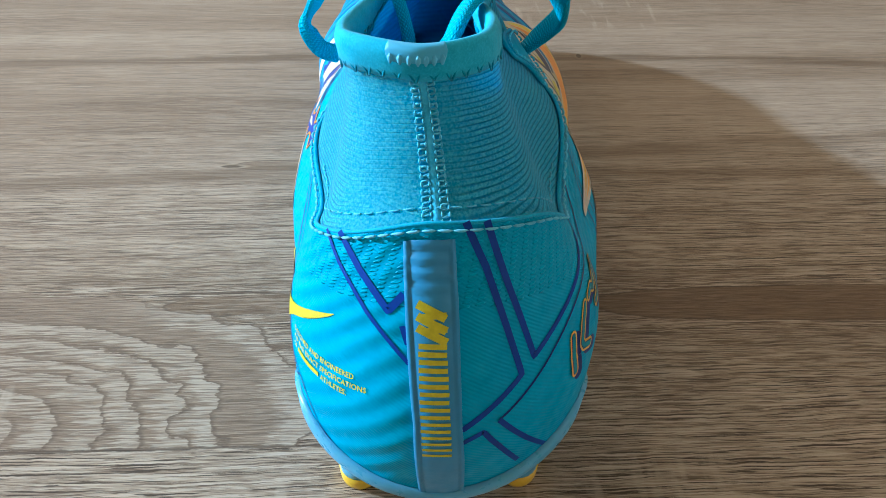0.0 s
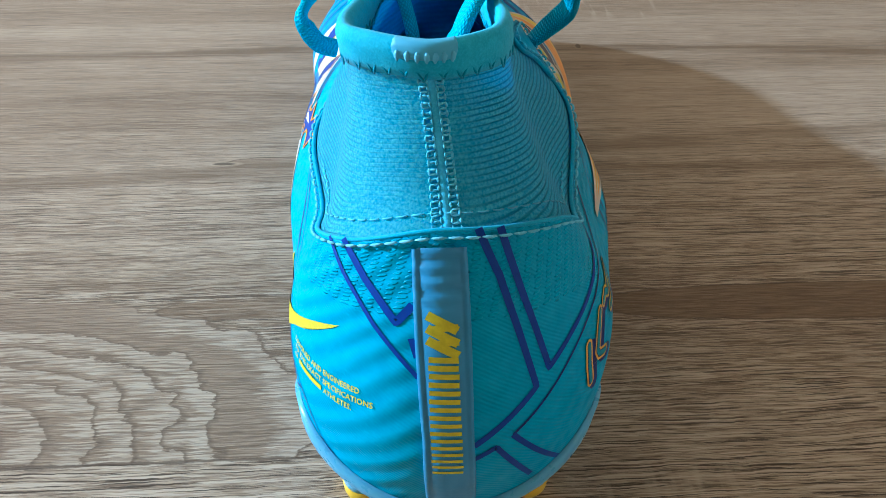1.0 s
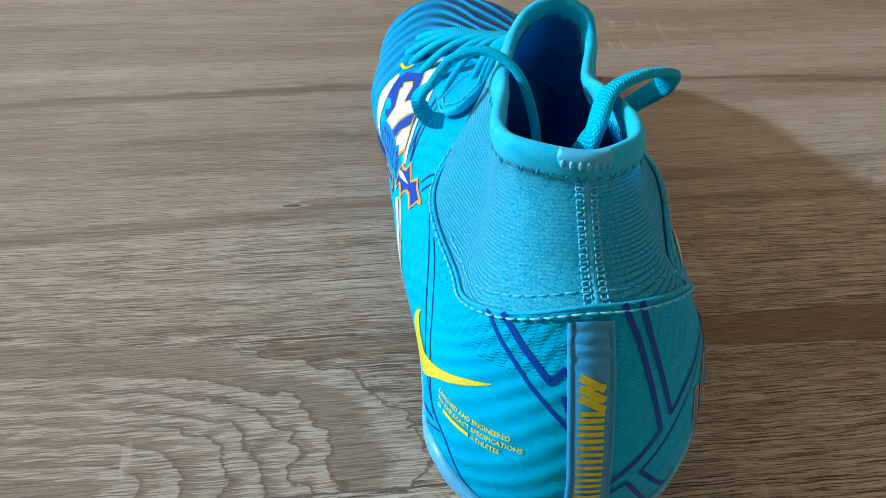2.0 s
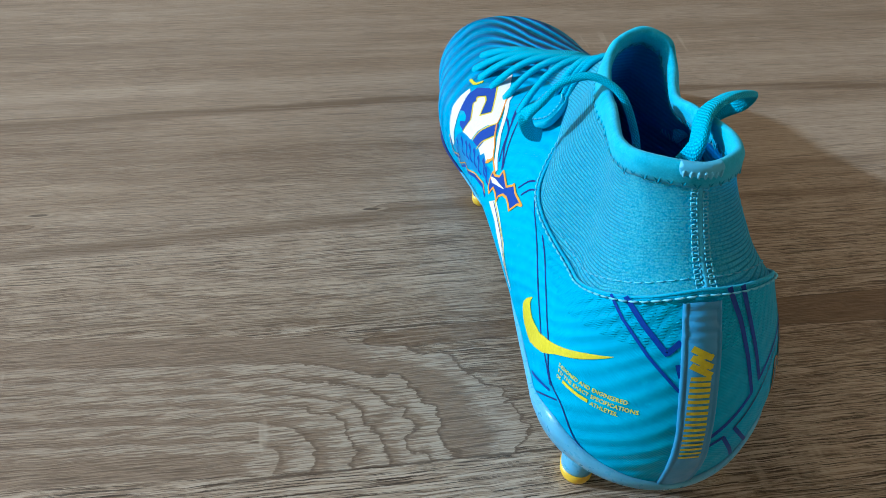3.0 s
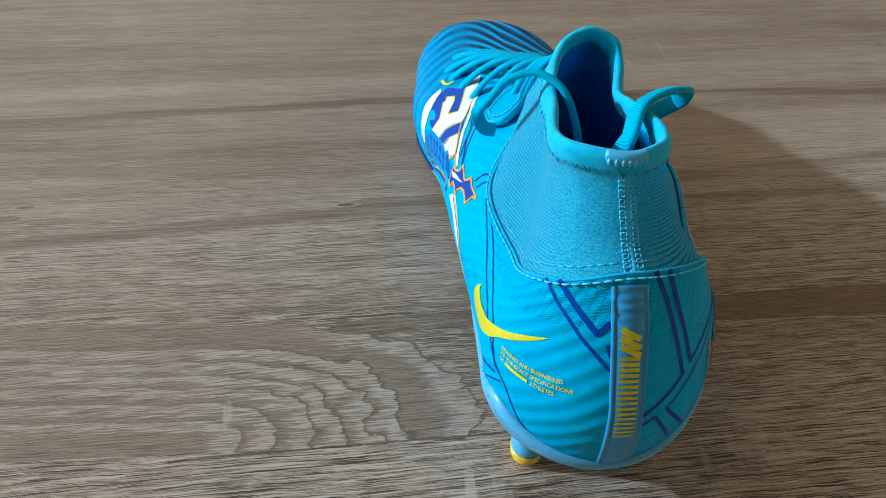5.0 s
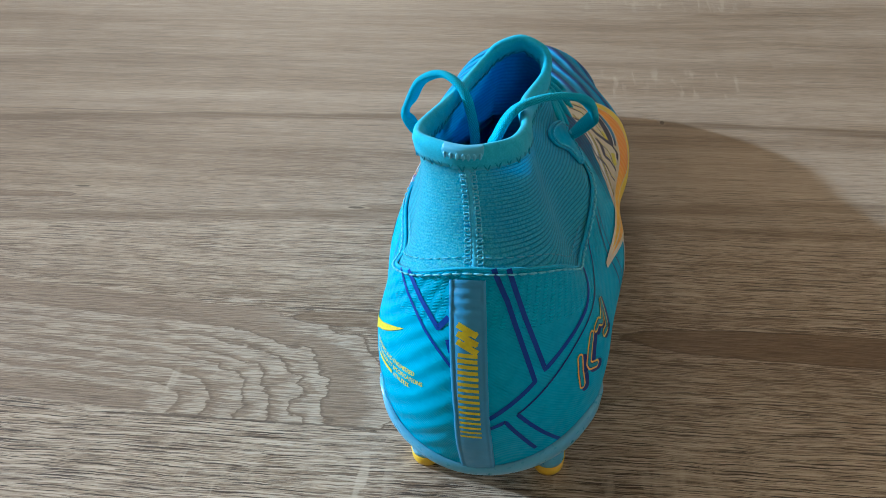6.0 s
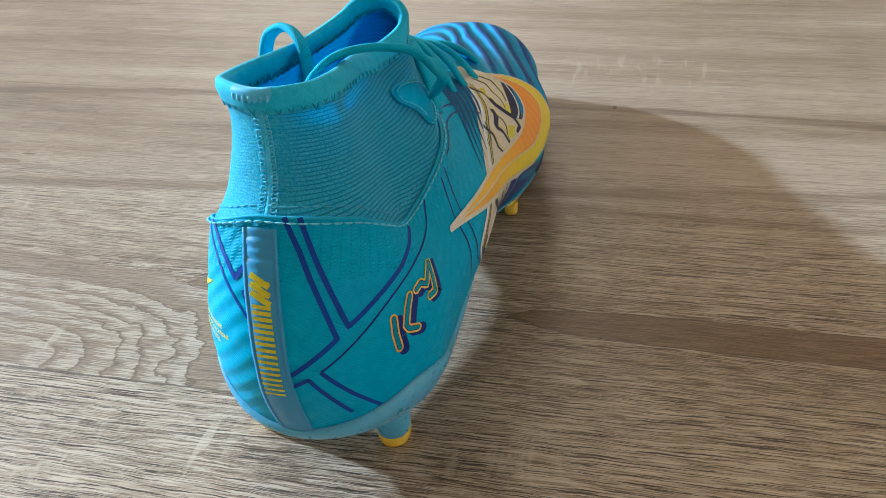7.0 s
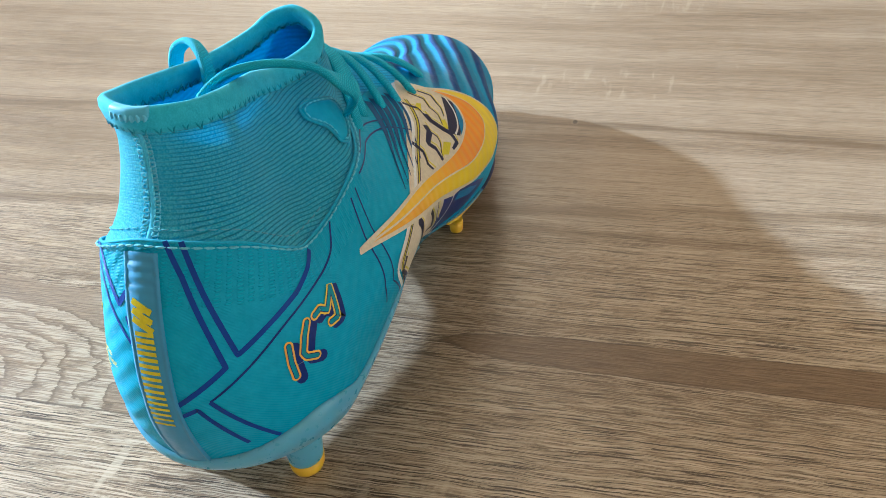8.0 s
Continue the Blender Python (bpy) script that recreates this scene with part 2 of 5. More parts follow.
    # lime combed into the early wood behind the crisp front of each ring, brown between
    combed = s.noise(m((75, 1700, 1), (6, 2, 0)), 1.0, 2, 0.6, distortion=0.4)
    ragged = add(f, mul(centred(combed), 0.30))
    lime, edge = 0.0, 0.0
    for front_at, wide in ((1.0, 0.10), (0.76, 0.085), (0.645, 0.075), (0.535, 0.075), (0.43, 0.07), (0.30, 0.08), (0.17, 0.07)):
        here = s.grey(x, -0.092, -0.070) if front_at == 1.0 else s.grey(x, -0.20, -0.09, 0.75, 1.0)
        lime = s.math("MAXIMUM", lime, mul(here, mul(s.grey(ragged, front_at - wide, front_at - wide * 0.55), s.grey(f, front_at + 0.004, front_at))))
        edge = s.math("MAXIMUM", edge, mul(mul(here, turned), mul(s.grey(f, front_at, front_at + 0.006), s.grey(f, front_at + 0.026, front_at + 0.010))))
    brown = s.mix(s.grey(hair, 0.42, 0.58), (0.186, 0.131, 0.086), (0.300, 0.222, 0.152))
    figured = s.mix(mul(lime, s.grey(combed, 0.42, 0.56, 0.08, 0.82)), brown, (0.535, 0.452, 0.346))
    figured = s.mix(mul(edge, 0.65), figured, (0.092, 0.060, 0.038))
    figured = s.mix(mul(s.grey(pore, 0.575, 0.61), 0.45), figured, (0.082, 0.053, 0.032))
    tone = s.mix(mul(figure, 0.94), tone, figured)
    # crease under the figure, and a thinner one above it
    for at, x0, x1, deep in ((0.0302, -0.13, 0.02, 0.75), (0.0893, -0.079, -0.03, 0.8), (0.2420, -0.4, 0.5, 0.45)):
        gap = s.math("ABSOLUTE", s.math("SUBTRACT", add(y, mul(jag, 0.0022)), at))
        along = mul(s.grey(x, x0, x0 + 0.01), s.grey(x, x1, x1 - 0.02))
        tone = s.mix(mul(mul(s.grey(gap, 0.0007, 0.0003), along), mul(s.grey(hair, 0.3, 0.5, 0.4, 1.0), deep)), tone, (0.053, 0.032, 0.018))
    # tongues of brown heartwood with a blunt, crisp end
    for cx, cy, lean, rx, ry, depth in ((0.150, 0.0818, -0.010, 0.103, 0.0080, 0.85), (-0.040, 0.0850, 0.02, 0.037, 0.0042, 0.62), (-0.0330, 0.1592, 0.0, 0.033, 0.0034, 0.42), (-0.2420, 0.1668, 0.03, 0.042, 0.0026, 0.60)):
        ty = s.math("DIVIDE", s.math("SUBTRACT", y, s.math("MULTIPLY_ADD", x, lean, cy)), ry)
        tx = s.math("DIVIDE", s.math("SUBTRACT", x, cx), rx)
        blob = add(mul(ty, ty), mul(mul(tx, tx), mul(tx, tx)))
        blob = add(blob, add(mul(wander, 0.4), mul(jag, 0.5)))
        wood = s.mix(s.grey(hair, 0.40, 0.62), (0.124, 0.075, 0.041), (0.202, 0.131, 0.075))
        rind = mul(s.grey(blob, 1.06, 1.0), s.grey(blob, 0.86, 0.94))
        tone = s.mix(s.grey(blob, 1.0, 0.95, 0.0, depth), tone, wood)
        tone = s.mix(mul(rind, 0.55), tone, (0.070, 0.042, 0.024))
    # long darker bands: level, rise and bow of the middle line, half width, depth
    for level, rise, bow, half, deep in ((0.2440, 0.0, -0.18, 0.0048, 0.85), (0.1600, 0.085, 0.0, 0.0050, 0.62), (0.1505, 0.01, 0.0, 0.0035, 0.50), (0.3060, 0.02, 0.0, 0.0130, 0.35), (0.0930, 0.0, 0.3, 0.0030, 0.35)):
        line = add(level, add(mul(x, rise), mul(mul(x, x), bow)))
        gap = s.math("ABSOLUTE", s.math("SUBTRACT", add(y, add(mul(wander, 0.006), mul(jag, 0.003))), line))
        tone = s.mix(mul(s.grey(gap, half, half * 0.45, 0.0, deep), s.grey(streak, 0.36, 0.56, 0.45, 1.0)), tone, (0.149, 0.100, 0.059))
    # small knots
    for kx, ky in ((-0.0668, 0.1588), (-0.2000, 0.1680), (0.0741, 0.2448)):
        small = ky > 0.2
        dx = s.math("DIVIDE", s.math("SUBTRACT", x, kx), 0.0013 if small else 0.0045)
        dy = s.math("DIVIDE", s.math("SUBTRACT", y, ky), 0.0022 if small else 0.0010)
        near = add(add(mul(dx, dx), mul(dy, dy)), mul(jag, 0.3 if small else 1.2))
        tone = s.mix(s.grey(near, 2.6, 1.2, 0.0, 0.12 if small else 0.45), tone, (0.495, 0.406, 0.294))
        tone = s.mix(s.grey(near, 1.0, 0.5, 0.0, 0.85), tone, (0.062, 0.040, 0.023))
    # saw marks: short pale ticks across the grain, in patches
    ticks = s.noise(m((260, 34, 1), (1, 4, 0)), 1.0, 2, 0.5, distortion=0.3)
    patch = s.grey(s.noise(m((9, 14, 1), (8, 3, 0)), 1.0, 2), 0.70, 0.78)
    for x0, x1, y0, y1 in ((0.04, 0.125, 0.268, 0.310), (-0.125, -0.104, 0.032, 0.060), (0.03, 0.14, 0.385, 0.42), (-0.100, -0.062, -0.018, 0.014), (-0.052, -0.026, -0.008, 0.022), (-0.215, -0.192, 0.072, 0.092)):
        here = mul(mul(s.grey(x, x0, x0 + 0.008), s.grey(x, x1, x1 - 0.008)), mul(s.grey(y, y0, y0 + 0.01), s.grey(y, y1, y1 - 0.01)))
        patch = s.math("MAXIMUM", patch, here)
    tone = s.mix(mul(mul(s.grey(ticks, 0.56, 0.66), patch), s.grey(y, 0.10, 0.20, 0.50, 0.26)), tone, (0.590, 0.500, 0.380))
    s.set("Base Color", tone)
    s.set("Roughness", s.grey(streak, 0.3, 0.7, 0.34, 0.50))
    s.set("Specular IOR Level", 0.5)
    s.set("Normal", s.bump(pore, 0.55, 0.0004, s.bump(hair, 0.25, 0.0003, s.bump(streak, 0.15, 0.0006))))
    return s.mat


def plaster(name, colour):
    s = Shader(name)
    p = s.place("Object")
    s.set("Base Color", s.mix(s.noise(p, 3, 4), tuple(c * 0.94 for c in colour), colour)).set("Roughness", 0.9)
    s.set("Normal", s.bump(s.noise(p, 120, 4), 0.1, 0.002))
    return s.mat


M_UPPER, M_KNIT, M_OAK = upper_fabric(), knit(), oak()
M_BIND = fuzz("binding_fabric", (0.048, 0.47, 0.66), (0.030, 0.39, 0.58))
M_LIP = fuzz("folded_edge_fabric", (0.040, 0.42, 0.64), (0.025, 0.35, 0.57))
M_LINING = lining()
M_KNIT_PLAIN = fuzz("seam_knit", (0.10, 0.56, 0.86), (0.06, 0.46, 0.74))
M_LACE = braid("lace_braid", (0.042, 0.52, 0.73), (0.016, 0.35, 0.53))
M_TAPE = plastic("heel_tape_film", (0.050, 0.300, 0.56), 0.36)
M_CUP = plastic("pale_blue_sole_plastic", (0.13, 0.45, 0.68), 0.30, 0.25)
M_NAVY_SOLE = plastic("navy_sole_plastic", (0.02, 0.035, 0.16), 0.35)
M_YELLOW_SOLE = plastic("yellow_stud_plastic", (0.85, 0.55, 0.03), 0.35, 0.1)
M_NAVY = print_ink("navy_print", (0.008, 0.030, 0.22))
M_VIOLET = print_ink("violet_print", (0.005, 0.055, 0.36), 0.5)
M_YELLOW = print_ink("yellow_print", (0.74, 0.65, 0.02))
M_ORANGE = print_ink("orange_print", (0.88, 0.36, 0.03))
M_CREAM = print_ink("cream_print", (0.76, 0.68, 0.54))
M_INK_DARK = print_ink("dark_print", (0.012, 0.018, 0.075))
M_WHITE = print_ink("white_print", (0.85, 0.86, 0.86))
M_INK_CYAN = print_ink("cyan_print", (0.012, 0.30, 0.42))
M_THREAD_SOFT = fuzz("soft_thread", (0.17, 0.66, 0.88), (0.10, 0.55, 0.78))
M_THREAD = fuzz("pale_thread", (0.22, 0.62, 0.80), (0.14, 0.53, 0.72))
M_THREAD_DARK = fuzz("teal_thread", (0.012, 0.32, 0.48), (0.008, 0.25, 0.40))
M_GRIP = plastic("rubber_grip", (0.10, 0.50, 0.76), 0.5)
M_GRIP_PALE = plastic("pale_rubber", (0.14, 0.56, 0.82), 0.5)
M_HATCH = print_ink("hatch_print", (0.005, 0.085, 0.25), 0.5)
M_INK_BLUE = print_ink("deep_blue_print", (0.006, 0.24, 0.54))
M_WALL, M_CEIL = plaster("wall_paint", (0.70, 0.63, 0.54)), plaster("ceiling_paint", (0.8, 0.79, 0.77))

# ---- form of the boot: one parametric sheet, u from the heel (0) to the toe (1, left side -1), v from sole to top ----
def spline(xs, ys, x, flat=True):
    """Smooth curve through the knots; flat: level at both ends."""
    xs, ys, x = np.asarray(xs, float), np.asarray(ys, float), np.asarray(x, float)
    h, d = np.diff(xs), np.diff(ys) / np.diff(xs)
    m = np.zeros(len(xs))
    m[1:-1] = (d[:-1] * h[1:] + d[1:] * h[:-1]) / (h[:-1] + h[1:])
    if not flat:
        m[0], m[-1] = d[0], d[-1]
    i = np.clip(np.searchsorted(xs, x) - 1, 0, len(h) - 1)
    s = np.clip((x - xs[i]) / h[i], 0, 1)
    return ((1 + 2 * s) * (1 - s) ** 2 * ys[i] + s * (1 - s) ** 2 * h[i] * m[i]
            + s * s * (3 - 2 * s) * ys[i + 1] + s * s * (s - 1) * h[i] * m[i + 1])


HEEL_Y, TOE_Y = 0.033, 0.2211
Q = (0, 0.08, 0.16, 0.28, 0.40, 0.54, 0.68, 0.80, 0.90, 1.0)
BASE_D = (0.0315, 0.0318, 0.0307, 0.0283, 0.0267, 0.0338, 0.0391, 0.0338, 0.0351, 0.0401)
BASE_Z = (0.0181, 0.0187, 0.0193, 0.0228, 0.0222, 0.0135, 0.0105, 0.0106, 0.0124, 0.0144)
FULL_D = (0.0380, 0.0360, 0.0339, 0.0346, 0.0353, 0.0398, 0.0417, 0.0350, 0.0366, 0.0429)
FULL_Z = (0.0427, 0.0409, 0.0452, 0.0466, 0.0433, 0.0360, 0.0325, 0.0304, 0.0278, 0.0269)
HIGH_D = (0.0340, 0.0322, 0.0306, 0.0290, 0.0254, 0.0252, 0.0269, 0.0237, 0.0252, 0.0280)
HIGH_Z = (0.0678, 0.0642, 0.0603, 0.0634, 0.0639, 0.0551, 0.0478, 0.0427, 0.0416, 0.0401)
TOP_D = (0.0261, 0.0260, 0.0247, 0.0248, 0.0080, 0.0000, 0.0000, 0.0000, 0.0000, 0.0000)
TOP_Z = (0.0883, 0.0864, 0.0728, 0.0806, 0.0801, 0.0661, 0.0546, 0.0466, 0.0467, 0.0468)
WIDER_R = (0.0014, 0.0004, 0.0025, 0.0053, 0.0026, 0.0010, -0.0007, -0.0009, -0.0027, -0.0008)
WIDER_L = (0.0014, -0.0008, -0.0012, 0.0023, 0.0034, 0.0005, -0.0004, -0.0018, -0.0005, -0.0008)
ARCH_L = (0.0, 0.0, 0.0, 0.0, 0.0024, 0.0016, 0.0, 0.0, 0.0, 0.0)
LOWER_L = (0.0000, 0.0054, 0.0022, 0.0089, 0.0030, 0.0000, 0.0000, 0.0000, 0.0000, 0.0000)


def core(u):
    """The middle line inside the boot at u, and the outward direction there."""
    u = np.asarray(u, float)
    q, side = np.abs(u), np.where(u < 0, -1.0, 1.0)
    a = np.where(q < 0.16, -(0.16 - np.minimum(q, 0.16)) / 0.16, np.maximum(q - 0.8, 0) / 0.2) * np.pi / 2
    y = HEEL_Y + (TOE_Y - HEEL_Y) * np.clip((q - 0.16) / 0.64, 0, 1)
    x = spline((0, 0.16, 0.4, 0.6, 0.8, 1), (0, 0, 0.0005, 0.0011, -0.0055, -0.0055), np.minimum(q, 0.8))
    return np.stack([x, y], -1), np.stack([side * np.cos(a), np.sin(a)], -1)


def sheet(u, v, lift=0.0):
    """Points of the upper's outer face, shape (..., 3), lifted off it by lift metres."""
    u, v = np.broadcast_arrays(np.asarray(u, float), np.asarray(v, float))
    if lift:
        e = 1e-3
        p, a, b = sheet(u, v), sheet(u + e, v) - sheet(u - e, v), sheet(u, np.minimum(v + e, 1)) - sheet(u, np.maximum(v - e, 0))
        n = np.cross(a, b)
        return p + lift * n / (np.linalg.norm(n, axis=-1, keepdims=True) + 1e-12)
    u = np.where(u > 1, u - 2, np.where(u < -1, u + 2, u))
    q = np.abs(u)
    d = [spline(Q, k, q) for k in (BASE_D, FULL_D, HIGH_D, TOP_D)]
    z = [spline(Q, k, q) for k in (BASE_Z, FULL_Z, HIGH_Z, TOP_Z)]
    wider = np.where(u < 0, spline(Q, WIDER_L, q), spline(Q, WIDER_R, q))
    d = [k + wider * w for k, w in zip(d, (0.7, 1.0, 0.7, 0.2 * (1 - spline((0, 0.4, 0.5, 1), (0, 0, 1, 1), q))))]
    z[0] = z[0] + np.where(u < 0, spline(Q, ARCH_L, q), 0.0)
    sunk = np.where(u < 0, spline(Q, LOWER_L, q), 0.25 * spline(Q, LOWER_L, q))
    d[3], z[3] = np.where(q < 0.54, np.maximum(d[3], 0) + 0.35 * sunk, 0.0), spline(Q, TOP_Z, np.minimum(q, 0.8)) - sunk
    closed = np.clip(spline((0, 0.4, 0.5, 1), (0, 0, 1, 1), q), 0, 1)
    d = [d[0] - 0.010, *d, closed * -d[2] + (1 - closed) * (2 * d[3] - d[2])]
    ahead = 0.0127 * np.sin(np.clip((q - 0.8) / 0.2, 0, 1) * np.pi / 2)          # the instep's slope runs on over the toe
    z = [z[0] - 0.012, *z, closed * (z[2] + ahead) + (1 - closed) * (2 * z[3] - z[2])]
    w = np.clip(v, 0, 1) * 3
    i = np.clip(w.astype(int), 0, 2)
    s = w - i
    pick = lambda k, n: np.take_along_axis(np.stack(k, -1), (i + n)[..., None], -1)[..., 0]
    blend = lambda k: 0.5 * (2 * pick(k, 1) + (pick(k, 2) - pick(k, 0)) * s + (2 * pick(k, 0) - 5 * pick(k, 1) + 4 * pick(k, 2) - pick(k, 3)) * s * s
                             + (3 * pick(k, 1) - 3 * pick(k, 2) + pick(k, 3) - pick(k, 0)) * s ** 3)
    c, n = core(u)
    out = blend(d)
    return np.concatenate([c + n * out[..., None], blend(z)[..., None]], -1)


def rim(a):
    """The mouth of the sock: a = 0 at the heel, pi at the tongue, right side first."""
    a = np.asarray(a, float)
    t = np.abs(np.where(a > np.pi, a - 2 * np.pi, a)) / np.pi
    side = np.where((a % (2 * np.pi)) > np.pi, -1.0, 1.0)
    k = (0, 0.12, 0.28, 0.5, 0.65, 0.82, 0.93, 1)
    right, left = (-0.0039, 0.0056, 0.0094, 0.0074, 0.0072, 0.0120, 0.0100, 0.0031), (-0.0039, -0.0148, -0.0189, -0.0151, -0.0130, -0.0078, -0.0031, 0.0031)
    x = np.where(side > 0, spline(k, right, t, flat=False), spline(k, left, t, flat=False))
    y = spline(k, (0.0184, 0.0235, 0.0341, 0.0558, 0.0681, 0.0863, 0.0910, 0.0926), t)
    zr, zl = (0.1150, 0.1144, 0.1128, 0.1078, 0.1040, 0.1052, 0.1098, 0.1120), (0.1150, 0.1142, 0.1114, 0.1081, 0.1062, 0.1071, 0.1105, 0.1120)
    z = np.where(side > 0, spline(k, zr, t), spline(k, zl, t))
    return np.stack([x, y, z], -1)


def sock(a, v):
    """The knitted sock from inside the upper (v = 0) to its mouth (v = 1)."""
    a, v = np.broadcast_arrays(np.asarray(a, float), np.asarray(v, float))
    t = np.where(a > np.pi, a - 2 * np.pi, a) / np.pi
    foot = sheet(t * 0.43, np.full(a.shape, 0.980), -0.0009)
    mouth = rim(a)
    waist = 0.5 * foot + 0.5 * mouth
    waist[..., 1] += np.where(np.abs(t) < 0.5, -0.0010, 0.0) * np.cos(np.abs(t) * np.pi)
    waist[..., 0] -= np.where(t > 0, 0.007 * np.exp(-((t - 0.70) / 0.16) ** 2), 0.0)     # pinched in beside the tongue
    low = foot + (waist - foot) * np.array([0.16, 0.22, 0.52])                          # leaves the upper along its edge
    high = mouth + (waist - mouth) * 0.70
    w = v[..., None]
    p = (1 - w) ** 3 * foot + 3 * w * (1 - w) ** 2 * low + 3 * w * w * (1 - w) * high + w ** 3 * mouth
    # it stands clear of the upper's edge behind the ankle and draws in under the mouth
    reach = np.where(t > 0, spline((0, 0.25, 0.4, 0.55, 0.7, 1), (1, 1, 0.65, 0.25, 0, 0), np.abs(t)), spline((0, 0.2, 0.32, 0.45, 0.6, 1), (1, 1, 0.75, 0.35, 0.1, 0), np.abs(t)))
    deep = 0.0056 * reach * spline((0, 0.1, 0.2, 0.4, 0.6, 0.75, 0.9, 1), (0.06, 0.50, 0.82, 1.0, 0.96, 0.75, 0.25, 0), v)
    inward = np.array([-0.003, 0.052]) - p[..., :2]
    p[..., :2] += inward / (np.linalg.norm(inward, axis=-1, keepdims=True) + 1e-9) * deep[..., None]
    return p
# ---- end of the form ----



# ---- building helpers ----
def link_mesh(name, bm, material, parent=None, smooth=True):
    me = bpy.data.meshes.new(name)
    bm.to_mesh(me)
    bm.free()
    me.materials.append(material)
    if smooth:
        me.shade_smooth()
    ob = new(name, me)
    ob.parent = parent
    return ob


def part(name, bm, material, parent, label="", smooth=True):
    return tagged(link_mesh(name, bm, material, parent, smooth), label)


def grid_mesh(points, ring=False, uvs=None):
    """A sheet of quads over an (n, m, 3) array; ring: the first index closes on itself."""
    n, m = points.shape[:2]
    bm = bmesh.new()
    vs = [[bm.verts.new(points[i, j]) for j in range(m)] for i in range(n)]
    layer = bm.loops.layers.uv.new("UVMap") if uvs is not None else None
    for i in range(n if ring else n - 1):
        for j in range(m - 1):
            k = (i + 1) % n
            f = bm.faces.new((vs[i][j], vs[k][j], vs[k][j + 1], vs[i][j + 1]))
            if layer:
                for loop, (a, b) in zip(f.loops, ((i, j), (i + 1, j), (i + 1, j + 1), (i, j + 1))):
                    loop[layer].uv = uvs[a, b] if a < n else uvs[a - 1, b] * 2 - uvs[a - 2, b]
    return bm


def smooth_path(knots, n):
    """n points along a smooth curve through the knots."""
    k = np.asarray(knots, float)
    s = np.r_[0, np.cumsum(np.linalg.norm(np.diff(k, axis=0), axis=1))]
    t = np.linspace(0, s[-1], n)
    return np.stack([spline(s, k[:, i], t, flat=False) for i in range(k.shape[1])], -1)


def ribbon(path, width, thick, up, bm=None, corners=10, power=0.6, taper=0.0):
    """A flat band with rounded edges along the path; up: the flat side's direction, one or one per point."""
    path = np.asarray(path, float)
    n = len(path)
    up = np.broadcast_to(np.asarray(up, float), path.shape)
    bm = bm or bmesh.new()
    layer = bm.loops.layers.uv.verify()
    tan = np.gradient(path, axis=0)
    tan /= np.linalg.norm(tan, axis=1, keepdims=True) + 1e-12
    side = np.cross(tan, up)
    side /= np.linalg.norm(side, axis=1, keepdims=True) + 1e-12
    nor = np.cross(side, tan)
    a = np.linspace(0, 2 * np.pi, corners, endpoint=False)
    ca, sa = np.sign(np.cos(a)) * np.abs(np.cos(a)) ** power, np.sign(np.sin(a)) * np.abs(np.sin(a)) ** power
    run = np.r_[0, np.cumsum(np.linalg.norm(np.diff(path, axis=0), axis=1))]
    rings = []
    for i in range(n):
        e = 1.0
        if taper:
            e = min(1.0, 0.35 + min(run[i], run[-1] - run[i]) / taper)
        rings.append([bm.verts.new(path[i] + e * (side[i] * c * width / 2) + nor[i] * s * thick / 2) for c, s in zip(ca, sa)])
    for i in range(n - 1):
        for j in range(corners):
            k = (j + 1) % corners
            f = bm.faces.new((rings[i][j], rings[i][k], rings[i + 1][k], rings[i + 1][j]))
            for loop, (r, c) in zip(f.loops, ((i, j), (i, j + 1), (i + 1, j + 1), (i + 1, j))):
                loop[layer].uv = (run[r], c / corners * (width + thick) * 2)
    bm.faces.new(rings[0][::-1])
    bm.faces.new(rings[-1])
    return bm


def stitches(path, normals, length, gap, thick, bm=None):
    """A row of short raised threads along a path."""
    path = np.asarray(path, float)
    normals = np.broadcast_to(np.asarray(normals, float), path.shape)
    run = np.r_[0, np.cumsum(np.linalg.norm(np.diff(path, axis=0), axis=1))]
    bm = bm or bmesh.new()
    at = lambda s, arr: np.array([np.interp(s, run, arr[:, i]) for i in range(3)])
    s = 0.0
    while s + length < run[-1]:
        t = np.linspace(s, s + length, 5)
        pts = np.array([at(x, path) for x in t])
        nn = np.array([at(x, normals) for x in t])
        lift = np.sin(np.linspace(0, np.pi, 5))[:, None] * thick * 0.7
        ribbon(pts + nn * lift, thick, thick, nn, bm, 6, 1.0, taper=length * 0.4)
        s += length + gap
    return bm


# ---- the room ----
def box_bm(x0, x1, y0, y1, z0, z1, bevel=0.0):
    bm = bmesh.new()
    bmesh.ops.create_cube(bm, size=1)
    for v in bm.verts:
        v.co = ((x0 + x1) / 2 + v.co.x * (x1 - x0), (y0 + y1) / 2 + v.co.y * (y1 - y0), (z0 + z1) / 2 + v.co.z * (z1 - z0))
    if bevel:
        bmesh.ops.bevel(bm, geom=bm.edges[:], offset=bevel, segments=2, affect="EDGES")
    return bm


ROOM = (-2.0, 1.7, -2.2, 2.4, 2.5)


